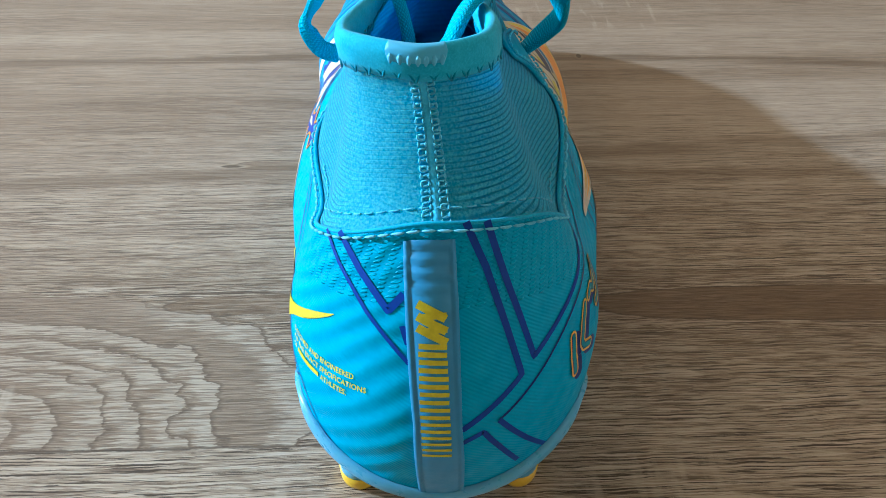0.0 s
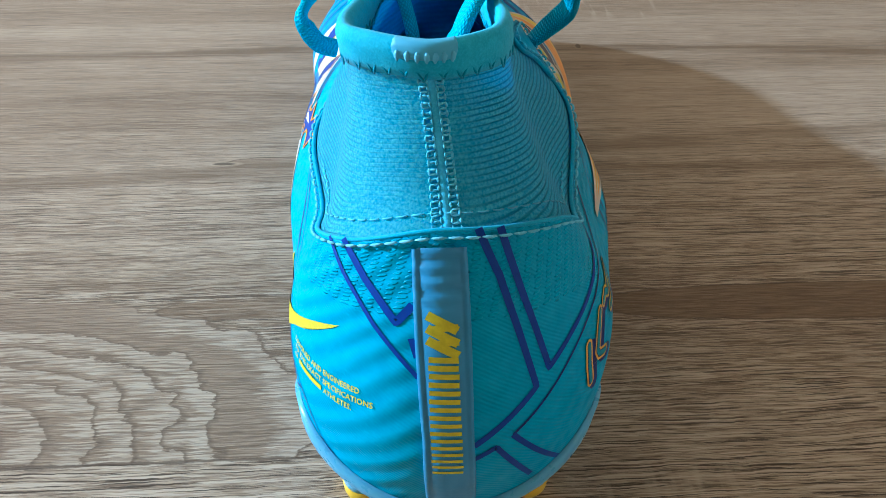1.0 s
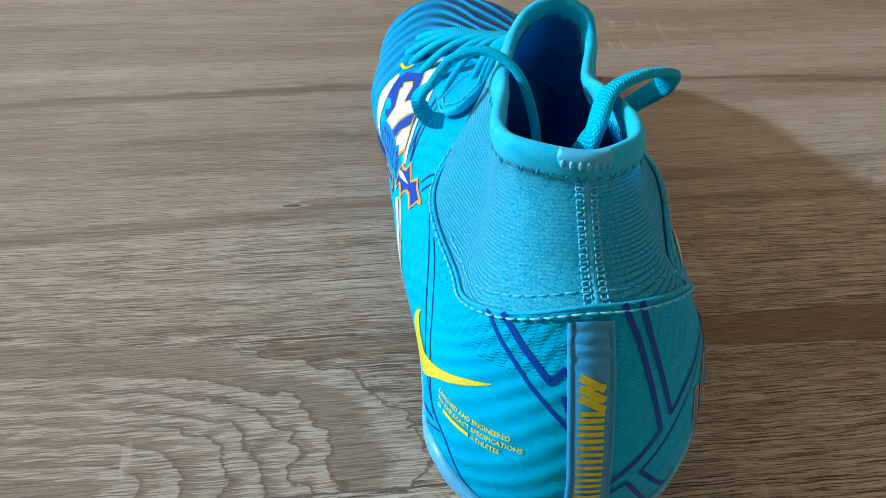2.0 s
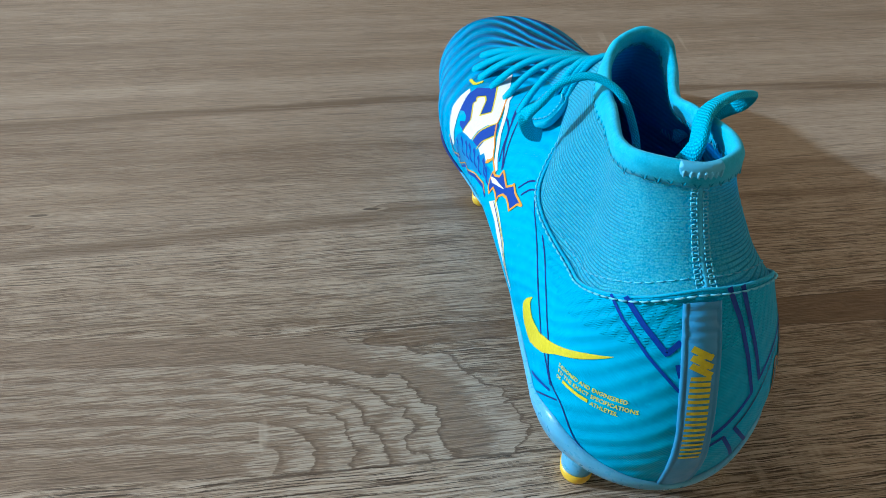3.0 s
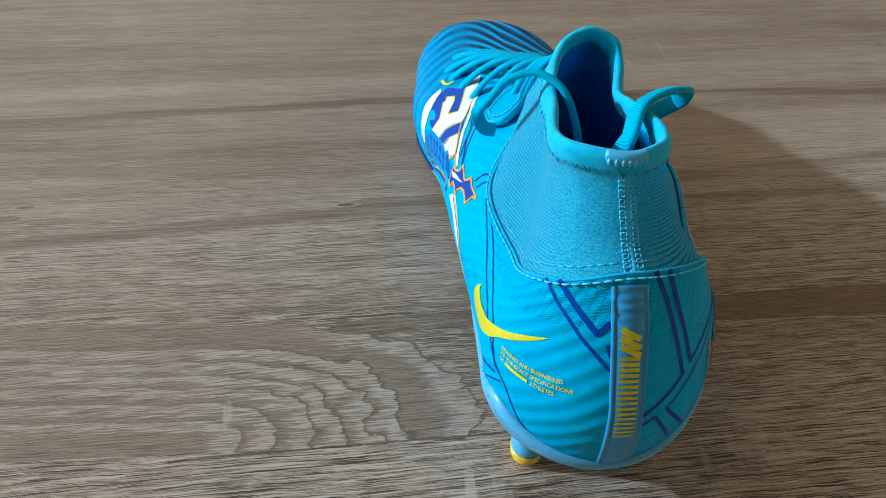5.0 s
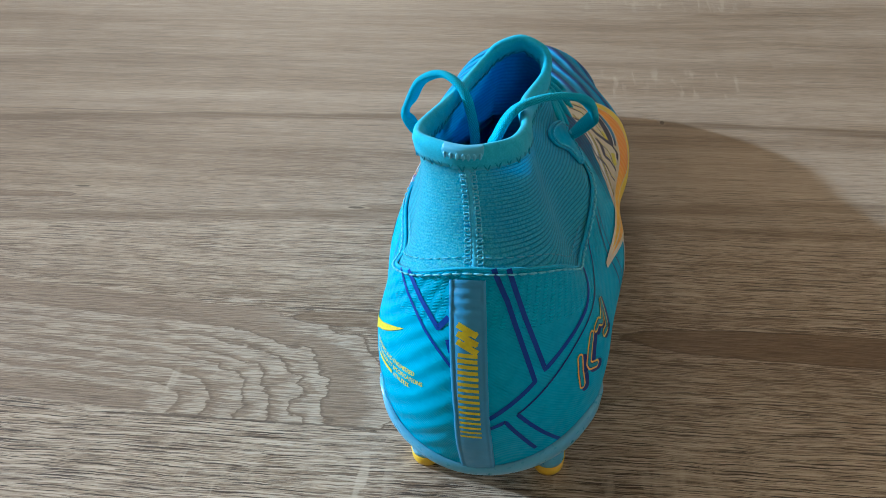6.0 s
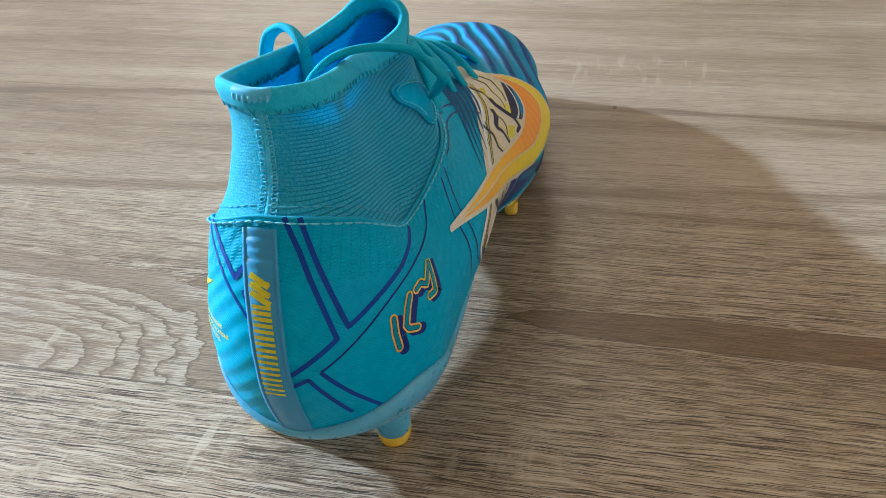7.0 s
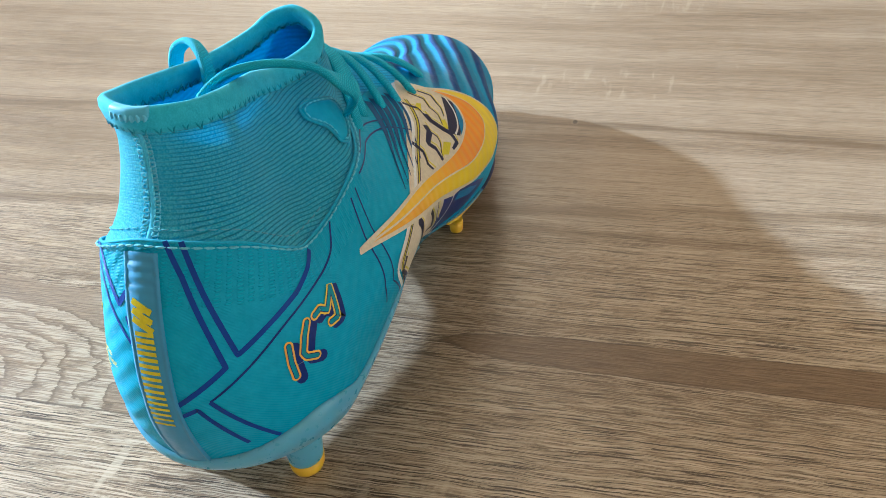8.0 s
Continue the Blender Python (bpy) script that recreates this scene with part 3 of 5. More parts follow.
def room():
    x0, x1, y0, y1, h = ROOM
    t = 0.15
    walls = {
        "wall_east": [(x1, x1 + t, y0 - t, y1 + t, 0, h)],
        # the opening ahead is unseen, added for the second fill lamp
        "wall_north": [(x0, -1.85, y1, y1 + t, 0, h), (-0.15, x1, y1, y1 + t, 0, h), (-1.85, -0.15, y1, y1 + t, 0, 0.9), (-1.85, -0.15, y1, y1 + t, 2.2, h)],
        "wall_south": [(x0, x1, y0 - t, y0, 0, h)],
        "wall_west": [(x0 - t, x0, y0 - t, -0.75, 0, h), (x0 - t, x0, 1.35, y1 + t, 0, h), (x0 - t, x0, -0.75, 1.35, 0, 0.35), (x0 - t, x0, -0.75, 1.35, 2.15, h)],
    }
    for name, boxes in walls.items():
        bm = bmesh.new()
        for b in boxes:
            piece = box_bm(*b)
            me = bpy.data.meshes.new("tmp")
            piece.to_mesh(me)
            piece.free()
            bm.from_mesh(me)
            bpy.data.meshes.remove(me)
        tagged(link_mesh(name, bm, M_WALL, smooth=False), "plain warm white painted wall", "wall", kind="structure")
    tagged(link_mesh("ceiling", box_bm(x0 - t, x1 + t, y0 - t, y1 + t, h, h + t), M_CEIL, smooth=False), "plain white ceiling", "ceiling", kind="structure")


room()

# floor: one wide limed oak sheet, its grain running across the boot
tagged(link_mesh("floor", box_bm(ROOM[0], ROOM[1], ROOM[2], ROOM[3], -0.03, 0.0), M_OAK, smooth=False),
       "greyish brown limed oak laminate floor with wavy grain", "floor", kind="structure")


# ---- the boot ----
boot = tagged(new("football_boot"), "bright blue football boot with yellow logo standing on the oak floor", "boot")


def build_upper():
    us, vs = np.linspace(-1, 1, 321)[:-1], np.linspace(0, 1, 57)
    U, V = np.meshgrid(us, vs, indexing="ij")
    uv = np.stack([U * 0.30, V * 0.085], -1)
    bm = grid_mesh(sheet(U, V), True, uv)
    bmesh.ops.remove_doubles(bm, verts=bm.verts[:], dist=0.00002)
    ob = part("upper", bm, M_UPPER, boot, "cyan ribbed knit upper with navy stripes over the toe")
    mod = ob.modifiers.new("thickness", "SOLIDIFY")
    mod.thickness, mod.offset = 0.0006, -1
    return ob


def build_sock():
    a, v = np.linspace(0, 2 * np.pi, 193)[:-1], np.linspace(0, 1, 49)
    A, V = np.meshgrid(a, v, indexing="ij")
    p = sock(A, V)
    # the courses of the knit sink towards the front, sooner on the inner side
    y = p[..., 1]
    sink_r = np.interp(y, (0.014, 0.020, 0.0285, 0.044, 0.057, 0.100), (0, 0.0008, 0.0025, 0.0066, 0.0076, 0.0090))
    sink_l = np.interp(y, (0.014, 0.020, 0.026, 0.032, 0.045, 0.060, 0.100), (0, 0.0039, 0.0060, 0.0080, 0.0104, 0.0118, 0.0150))
    level = p[..., 2] + np.where(A > np.pi, sink_l, sink_r)
    bm = grid_mesh(p, True, np.stack([A * 0.024, level], -1))
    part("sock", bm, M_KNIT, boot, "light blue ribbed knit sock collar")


def build_lining():
    """The blue inside of the sock, a little within the knit."""
    a, v = np.linspace(0, 2 * np.pi, 97)[:-1], np.linspace(0, 1, 25)
    A, V = np.meshgrid(a, v, indexing="ij")
    p = sock(A, V)
    mid = p.mean(axis=0, keepdims=True)
    inward = mid - p
    inward[..., 2] = 0
    inward /= np.linalg.norm(inward, axis=-1, keepdims=True)
    p = p + inward * 0.0013
    deeper = [p[:, :1] + inward[:, :1] * k + np.array([0, 0, -z]) for k, z in ((0.006, 0.040), (0.002, 0.020))]
    p = np.concatenate(deeper + [p], 1)
    part("lining", grid_mesh(p, True), M_LINING, boot, "deep blue lining inside the collar")


def rim_frame(n=161):
    a = np.linspace(0, 2 * np.pi, n)
    p, q = sock(a, np.ones(n)), sock(a, np.full(n, 0.78))
    down = q - p
    down /= np.linalg.norm(down, axis=1, keepdims=True)
    tan = np.gradient(p, axis=0)
    out = np.cross(down, tan)
    out /= np.linalg.norm(out, axis=1, keepdims=True) + 1e-12
    mid = p.mean(0)
    if ((p - mid) * out).sum() < 0:
        out = -out
    return a, p, down, out


def build_binding():
    a, p, down, out = rim_frame()
    # outline of the folded tape: up the outside, over the edge, down the inside
    shape = [(0.0058, 0.0001), (0.0057, 0.0006), (0.0040, 0.0009), (0.0012, 0.0011), (-0.0004, 0.0006), (-0.0010, -0.0003), (-0.0007, -0.0013),
             (0.0008, -0.0020), (0.0035, -0.0021), (0.0058, -0.0020), (0.0058, -0.0014)]
    rows = np.stack([p + down * d + out * o for d, o in shape], 1)
    uv = np.zeros(rows.shape[:2] + (2,))
    uv[..., 0] = a[:, None] * 0.024
    uv[..., 1] = np.arange(len(shape)) * 0.002
    part("collar_binding", grid_mesh(rows[:-1], True, uv[:-1]), M_BIND, boot, "soft blue binding round the collar mouth")


def build_sole():
    """The plate: a shallow cup that hugs the foot of the upper."""
    us = np.linspace(-1, 1, 241)[:-1]
    q = np.abs(us)
    top_v = spline((0, 0.05, 0.09, 0.105, 0.13, 0.16, 0.24, 0.40, 1.0), (0.088, 0.130, 0.185, 0.198, 0.165, 0.100, 0.045, 0.0, 0.0), q)
    rows = [sheet(us, top_v, 0.0001), sheet(us, top_v, 0.0011), sheet(us, top_v * 0.5, 0.0016)]
    foot = sheet(us, np.zeros_like(us))
    c, n = core(us)
    drop = spline((0, 0.1, 0.2, 0.31, 0.43, 0.6, 1), (0.0035, 0.0040, 0.0036, 0.0022, 0.0, 0.0030, 0.0050), q)
    for inset, low in ((0.0, 0.0), (0.002, 0.55), (0.006, 0.9), (0.014, 1.0), (0.022, 1.0)):
        ring = foot.copy()
        ring[:, :2] -= n * inset
        ring[:, 2] -= drop * low
        if inset == 0:
            ring[:, :2] += n * 0.0012
        rows.append(ring)
    mid = foot.copy()
    mid[:, :2] = c
    mid[:, 2] = foot[:, 2] - drop
    rows.append(mid)
    pts = np.stack(rows, 1)
    heel = part("heel_cup", grid_mesh(pts[48:193]), M_CUP, boot, "translucent pale blue plastic heel cup")
    front = np.concatenate([pts[192:], pts[:49]])
    part("sole_plate", grid_mesh(front), M_NAVY_SOLE, boot, "navy plastic forefoot plate")


def tube(rings, n=24):
    """Rings of (x, y, z, radius along x, radius along y), closed at both ends."""
    bm = bmesh.new()
    loops = [[bm.verts.new((x + r * math.cos(a), y + s * math.sin(a), z)) for a in np.linspace(0, 2 * np.pi, n, endpoint=False)] for x, y, z, r, s in rings]
    for a, b in zip(loops, loops[1:]):
        for i in range(n):
            bm.faces.new((a[i], b[i], b[(i + 1) % n], a[(i + 1) % n]))
    bm.faces.new(loops[0])
    bm.faces.new(loops[-1][::-1])
    return bm


def build_stud(side, x, y, top, r, body):
    """A tapering stud with a bright tip, its foot on the floor; it leans in towards the plate."""
    at = lambda k, z, w: (side * (x - 0.0035 * k), y + 0.0030 * k, z, r * w, r * w * 1.12)
    stud = part("stud", tube([at(1.0, top, 1.95), at(0.8, top * 0.80, 1.75), at(0.55, top * 0.60, 1.42), at(0.3, top * 0.42, 1.18), at(0.1, 0.0060, 1.04), at(0.0, 0.0040, 1.0)]), body, boot)
    part("stud_tip", tube([at(0.0, 0.0046, 1.04), at(0.0, 0.0014, 0.98), at(0.0, 0.0004, 0.90), at(0.0, 0.0, 0.70)]), M_YELLOW_SOLE, stud, "yellow plastic stud tip")


build_upper()
build_sock()
build_lining()
build_binding()
build_sole()
build_stud(1, 0.0203, 0.0214, 0.0240, 0.0050, M_CUP)
build_stud(-1, 0.0180, 0.0202, 0.0240, 0.0050, M_CUP)
build_stud(1, 0.0312, 0.1485, 0.0110, 0.0027, M_YELLOW_SOLE)
build_stud(-1, 0.0278, 0.1580, 0.0110, 0.0040, M_NAVY_SOLE)



# ---- prints: flat films that follow the sheet ----
U_M, V_M = 0.334, 0.075     # metres per unit of u and v, about


def fill_uv(outline, lift, bm=None, step=0.0022):
    """A filled outline in (u, v), cut fine enough to follow the sheet."""
    flat = bmesh.new()
    pts = [(u * U_M, v * V_M, 0) for u, v in outline]
    flat.faces.new([flat.verts.new(p) for p in pts])
    bmesh.ops.triangulate(flat, faces=flat.faces[:], ngon_method="EAR_CLIP")
    for _ in range(5):
        long = [e for e in flat.edges if e.calc_length() > step]
        if not long:
            break
        bmesh.ops.subdivide_edges(flat, edges=long, cuts=1)
        bmesh.ops.triangulate(flat, faces=[f for f in flat.faces if len(f.verts) > 3])
    return lay(flat, lift, bm)


def between_uv(one, other, lift, cols=9, rows=70):
    """A film between two (u, v) curves that run the same way."""
    a, b = smooth_path(one, rows), smooth_path(other, rows)
    f = np.linspace(0, 1, cols)[None, :, None]
    p = a[:, None] * (1 - f) + b[:, None] * f
    return grid_mesh(sheet(p[..., 0], p[..., 1], lift))


def lay(flat, lift, bm=None):
    """Moves a flat mesh in metres of (u, v) on to the sheet."""
    bm = bm or bmesh.new()
    flat.verts.ensure_lookup_table()
    co = np.array([v.co[:2] for v in flat.verts])
    world_co = sheet(co[:, 0] / U_M, co[:, 1] / V_M, lift)
    made = [bm.verts.new(p) for p in world_co]
    for f in flat.faces:
        face = bm.faces.new([made[v.index] for v in f.verts])
        face.normal_update()
    flat.free()
    return bm


def stroke_uv(path, width, lift, bm=None, caps=True, taper=0.0, smooth=True):
    """A printed line along (u, v) knots, width in metres."""
    k = np.array(path, float) * (U_M, V_M)
    run = np.linalg.norm(np.diff(k, axis=0), axis=1).sum()
    n = max(6, int(run / 0.0009))
    if smooth:
        p = smooth_path(k, n)
    else:
        s = np.r_[0, np.cumsum(np.linalg.norm(np.diff(k, axis=0), axis=1))]
        t = np.unique(np.r_[np.linspace(0, run, n), s])
        p = np.stack([np.interp(t, s, k[:, i]) for i in (0, 1)], -1)
        n = len(p)
    w = sheet(p[:, 0] / U_M, p[:, 1] / V_M, lift)
    up = sheet(p[:, 0] / U_M, p[:, 1] / V_M, lift + 0.001) - w
    tan = np.gradient(w, axis=0)
    side = np.cross(up, tan)
    side /= np.linalg.norm(side, axis=1, keepdims=True) + 1e-12
    size = np.full(n, width / 2)
    if taper:
        size *= np.clip(1 - taper * np.linspace(0, 1, n), 0.08, 1)
    bm = bm or bmesh.new()
    rows = [(bm.verts.new(w[i] + side[i] * size[i]), bm.verts.new(w[i] - side[i] * size[i])) for i in range(n)]
    for (a, b), (c, d) in zip(rows, rows[1:]):
        bm.faces.new((b, d, c, a))
    if caps:
        for i, sign in ((0, -1), (n - 1, 1)):
            t = tan[i] / (np.linalg.norm(tan[i]) + 1e-12) * sign
            arc = [bm.verts.new(w[i] + size[i] * (side[i] * math.cos(x) + t * math.sin(x))) for x in np.linspace(0.25, math.pi - 0.25, 5)]
            ring = [rows[i][0], *arc, rows[i][1]]
            bm.faces.new(ring[::-1] if sign > 0 else ring)
    return bm


def film(name, bm, material, label=""):
    bmesh.ops.recalc_face_normals(bm, faces=bm.faces[:])
    return part(name, bm, material, boot, label)


def fade_ink(name, near, far, y0, y1):
    """Print that runs from one colour to another along the boot."""
    s = Shader(name)
    p = s.place("Object")
    y = s.node("SeparateXYZ", 1, {0: p})
    tone = s.mix(s.grey(y, y0, y1), near, far)
    ribs = s.wave(p, 62, 0.8, 2, 2.0, "Y")
    s.set("Base Color", s.mix(s.grey(ribs, 0.2, 0.8, 0.0, 0.22), tone, (0.82, 0.55, 0.05))).set("Roughness", 0.4)
    s.set("Normal", s.bump(ribs, 0.3, 0.0005))
    return s.mat


def heel_tape():
    v = np.linspace(0.085, 0.955, 90)
    left = np.interp(v, (0.085, 0.42, 0.60, 0.78, 0.96), (-0.0102, -0.0120, -0.0159, -0.0199, -0.0244))
    right = np.interp(v, (0.085, 0.42, 0.60, 0.78, 0.96), (0.0178, 0.0126, 0.0116, 0.0109, 0.0096))
    rng = np.random.default_rng(3)
    wob = np.convolve(rng.normal(0, 1, 100), np.ones(11) / 11, "valid") * 0.00012
    cols = []
    for f, h in ((0, 0.0), (0.02, 0.0006), (0.11, 0.0007), (0.14, 0.00035), (0.18, 0.0007), (0.5, 0.0008), (0.84, 0.0007), (0.88, 0.0004), (0.92, 0.0007), (0.985, 0.0006), (1, 0.0)):
        u = left + (right - left) * f
        p = sheet(u, v, 0.00005)
        up = (sheet(u, v, 0.001) - p) / 0.00095
        crease = np.clip((v - 0.76) / 0.06, 0, 1) * (np.sin(v * 150 + 5 * math.sin(f * 7)) * 0.00022 + np.sin(v * 67 + f * 23) * 0.00020) * (1 if 0.1 < f < 0.9 else 0.3)
        cols.append(p + up * (h + wob * (1 if 0 < f < 1 else 0) + crease)[:, None])
    part("heel_tape", grid_mesh(np.stack(cols, 1)), M_TAPE, boot, "glossy blue welded tape down the heel")
    # the wordmark, as plain bars
    tilt = lambda x, vv: float(np.interp(vv, (0.32, 0.79), (0.0006, -0.0043)) + x / U_M)
    for n in range(8):
        va = 0.655 - n * 0.0445
        for off in (0.0, 0.0225):
            film("letter_bar", stroke_uv([(tilt(x, va), va - off) for x in (-0.0024, 0.0024)], 0.00115 - 0.00006 * n, 0.00095, caps=False, smooth=False), M_YELLOW, "yellow printed bar")
    bm = bmesh.new()
    for va in (0.775, 0.740, 0.708):
        stroke_uv([(tilt(-0.0026, va), va), (tilt(0.0026, va), va - 0.040)], 0.0017, 0.00095, bm, caps=False, smooth=False)
    for va in (0.745, 0.705):
        stroke_uv([(tilt(0.0026, va), va), (tilt(-0.0016, va), va - 0.006)], 0.0012, 0.0010, bm, caps=False, smooth=False)
    film("zigzag_mark", bm, M_YELLOW, "yellow printed zigzag mark")


def heel_lines():
    for path, width, ink in (
        ([(0.0172, 1.0), (0.0285, 0.872), (0.0475, 0.534), (0.0125, 0.402)], 0.00140, M_VIOLET),
        ([(0.0318, 1.0), (0.0430, 0.800), (0.0572, 0.571), (0.0931, 0.677), (0.1169, 0.752), (0.1432, 0.865), (0.1607, 0.952)], 0.00140, M_VIOLET),
        ([(0.2031, 0.960), (0.1840, 0.835), (0.1419, 0.759), (0.1049, 0.656), (0.0608, 0.512), (0.0328, 0.414)], 0.00060, M_NAVY),
        ([(0.0328, 0.414), (0.0530, 0.290), (0.0736, 0.170)], 0.00120, M_VIOLET),
        ([(0.0125, 0.353), (0.0239, 0.385), (0.0370, 0.285), (0.0503, 0.185)], 0.00120, M_VIOLET),
        ([(-0.0880, 1.0), (-0.0696, 0.873), (-0.0426, 0.723), (-0.0152, 0.596)], 0.00090, M_VIOLET),
        ([(-0.0735, 1.0), (-0.0520, 0.863), (-0.0291, 0.741), (-0.0205, 0.796)], 0.00150, M_VIOLET),
        ([(-0.0200, 0.702), (-0.0163, 0.650)], 0.00120, M_VIOLET),
        ([(-0.2955, 0.926), (-0.2656, 0.805), (-0.2109, 0.596), (-0.1597, 0.452), (-0.1312, 0.385), (-0.1180, 0.320)], 0.00060, M_NAVY),
        ([(-0.2334, 0.842), (-0.1932, 0.667), (-0.1390, 0.496), (-0.1158, 0.334), (-0.1060, 0.320), (-0.0776, 0.173), (-0.0495, 0.116)], 0.00060, M_NAVY),
        ([(-0.1698, 0.135), (-0.1185, 0.290)], 0.00100, M_VIOLET),
        ([(-0.1453, 0.139), (-0.1068, 0.299)], 0.00060, M_NAVY),
        ([(-0.3331, 0.619), (-0.3248, 0.717), (-0.3110, 0.837)], 0.00060, M_NAVY),
        ([(-0.3186, 0.629), (-0.3090, 0.735), (-0.2968, 0.853)], 0.00060, M_NAVY),
        ([(-0.5014, 0.709), (-0.4520, 0.626), (-0.4102, 0.543)], 0.00070, M_NAVY),
        ([(-0.4801, 0.729), (-0.4361, 0.641), (-0.3921, 0.553)], 0.00060, M_NAVY),
        ([(0.2409, 0.904), (0.2317, 0.647), (0.2253, 0.315), (0.2297, 0.228)], 0.00065, M_NAVY),
        ([(0.2530, 0.912), (0.2472, 0.613), (0.2431, 0.295), (0.2900, 0.090)], 0.00055, M_NAVY),
        ([(0.2704, 0.921), (0.3331, 0.874), (0.4035, 0.756), (0.4432, 0.663)], 0.00060, M_NAVY),
        ([(0.2905, 0.959), (0.3483, 0.908), (0.4183, 0.777)], 0.00060, M_NAVY),
    ):
        corner = len(path) < 5 or width > 0.001
        film("printed_line", stroke_uv(path, width, 0.00016, caps=False, smooth=not corner), ink)


def small_tick():
    inner = smooth_path([(-0.1955, 0.464), (-0.1932, 0.400), (-0.1829, 0.375), (-0.1654, 0.402), (-0.1428, 0.478), (-0.1164, 0.560), (-0.0900, 0.627), (-0.0670, 0.673)], 24)
    outer = smooth_path([(-0.0670, 0.669), (-0.0892, 0.599), (-0.1167, 0.511), (-0.1444, 0.370), (-0.1710, 0.269), (-0.1863, 0.237), (-0.1985, 0.243), (-0.2074, 0.279), (-0.2101, 0.324), (-0.2060, 0.386), (-0.1960, 0.461)], 40)
    film("tick_logo", fill_uv([*map(tuple, inner), *map(tuple, outer[1:-1])], 0.00022), M_YELLOW, "yellow printed tick")


def small_text():
    """Three lines of small capitals that climb towards the heel."""
    start, long = lambda row: (-0.1142 + 0.0007 * row, 0.4662 - 0.0285 * row), (0.0667, 0.0750, 0.0606)
    end = lambda row: (start(row)[0] + long[row], start(row)[1] + 0.56 * long[row])
    for words, row, f0, f1 in (("DESIGNED AND ENGINEERED", 0, 0.0, 1.0), ("TO THE EXACT SPECIFICATIONS", 1, 0.0, 1.0), ("OF", 2, 0.0, 0.09), ("ATHLETES.", 2, 0.62, 1.0)):
        data = bpy.data.curves.new("text", "FONT")
        data.body, data.size, data.resolution_u, data.space_character = words, 1.0, 2, 1.04
        data.offset = 0.020
        tmp = new("text", data)
        bpy.context.view_layer.update()
        me = bpy.data.meshes.new_from_object(tmp.evaluated_get(bpy.context.evaluated_depsgraph_get()))
        bpy.data.objects.remove(tmp)
        flat = bmesh.new()
        flat.from_mesh(me)
        bpy.data.meshes.remove(me)
        wide = max(v.co.x for v in flat.verts)
        (ua, va), (ub, vb) = start(row), end(row)
        for v in flat.verts:
            f = f0 + (f1 - f0) * v.co.x / wide
            v.co = ((ua + (ub - ua) * f) * U_M, (va + (vb - va) * f) * V_M + v.co.y * 0.00180, 0)
        film("printed_words", lay(flat, 0.00022), M_YELLOW, "small yellow printed words")
    (ua, va), (ub, vb) = start(2), end(2)
    film("word_bar", stroke_uv([(ua + (ub - ua) * f, va + (vb - va) * f + 0.009) for f in (0.13, 0.35, 0.58)], 0.0011, 0.00022, caps=False), M_YELLOW, "yellow printed bar")


def stroke_mark():
    """The outlined three-stroke mark on the outer heel: dark shade, bright outline, blue inside."""
    for path in ([(0.0944, 0.542), (0.0930, 0.475), (0.0940, 0.410)],
                 [(0.1150, 0.600), (0.1090, 0.548), (0.1040, 0.485), (0.1060, 0.462), (0.1145, 0.437)],
                 [(0.1235, 0.606), (0.1310, 0.622), (0.1375, 0.590), (0.1528, 0.690), (0.1490, 0.600), (0.1448, 0.512), (0.1360, 0.520)]):
        shade = [(u + 0.0042, v - 0.022) for u, v in path]
        film("mark_shade", stroke_uv(shade, 0.0034, 0.00016, smooth=False), M_NAVY, "navy printed shade")
        film("mark_outline", stroke_uv(path, 0.0026, 0.00024, smooth=False), M_MARK, "yellow to orange outline")
        film("mark_line", stroke_uv(path, 0.0015, 0.00028, smooth=False), M_NAVY)
        film("mark_inside", stroke_uv(path, 0.00110, 0.00032, smooth=False), M_INK_CYAN)


def large_tick():
    inner = [(0.216, 0.631), (0.258, 0.575), (0.341, 0.500), (0.459, 0.452), (0.533, 0.487), (0.570, 0.540), (0.590, 0.646), (0.580, 0.766)]
    mid = [(0.215, 0.626), (0.256, 0.550), (0.347, 0.438), (0.457, 0.376), (0.538, 0.357), (0.590, 0.395), (0.615, 0.462), (0.619, 0.553), (0.603, 0.676), (0.580, 0.767)]
    outer = [(0.214, 0.620), (0.2525, 0.527), (0.329, 0.397), (0.460, 0.272), (0.558, 0.226), (0.618, 0.238), (0.650, 0.310), (0.654, 0.429), (0.643, 0.557), (0.619, 0.679), (0.582, 0.768)]
    film("tick_edge", stroke_uv(inner, 0.0012, 0.00034), M_CREAM, "cream edge of the large tick")
    film("tick_edge", stroke_uv(outer, 0.0012, 0.00034), M_CREAM)
    film("tick_inner_half", between_uv(inner, mid, 0.00030), fade_ink("ink_inner", (0.88, 0.52, 0.012), (0.88, 0.29, 0.008), 0.100, 0.135), "orange half of the large tick")
    film("tick_outer_half", between_uv(mid, outer, 0.00030), fade_ink("ink_outer", (0.88, 0.42, 0.012), (0.84, 0.64, 0.012), 0.085, 0.125), "yellow half of the large tick")
    film("tick_seam", stroke_uv(mid, 0.0006, 0.00036, caps=False), M_CREAM)


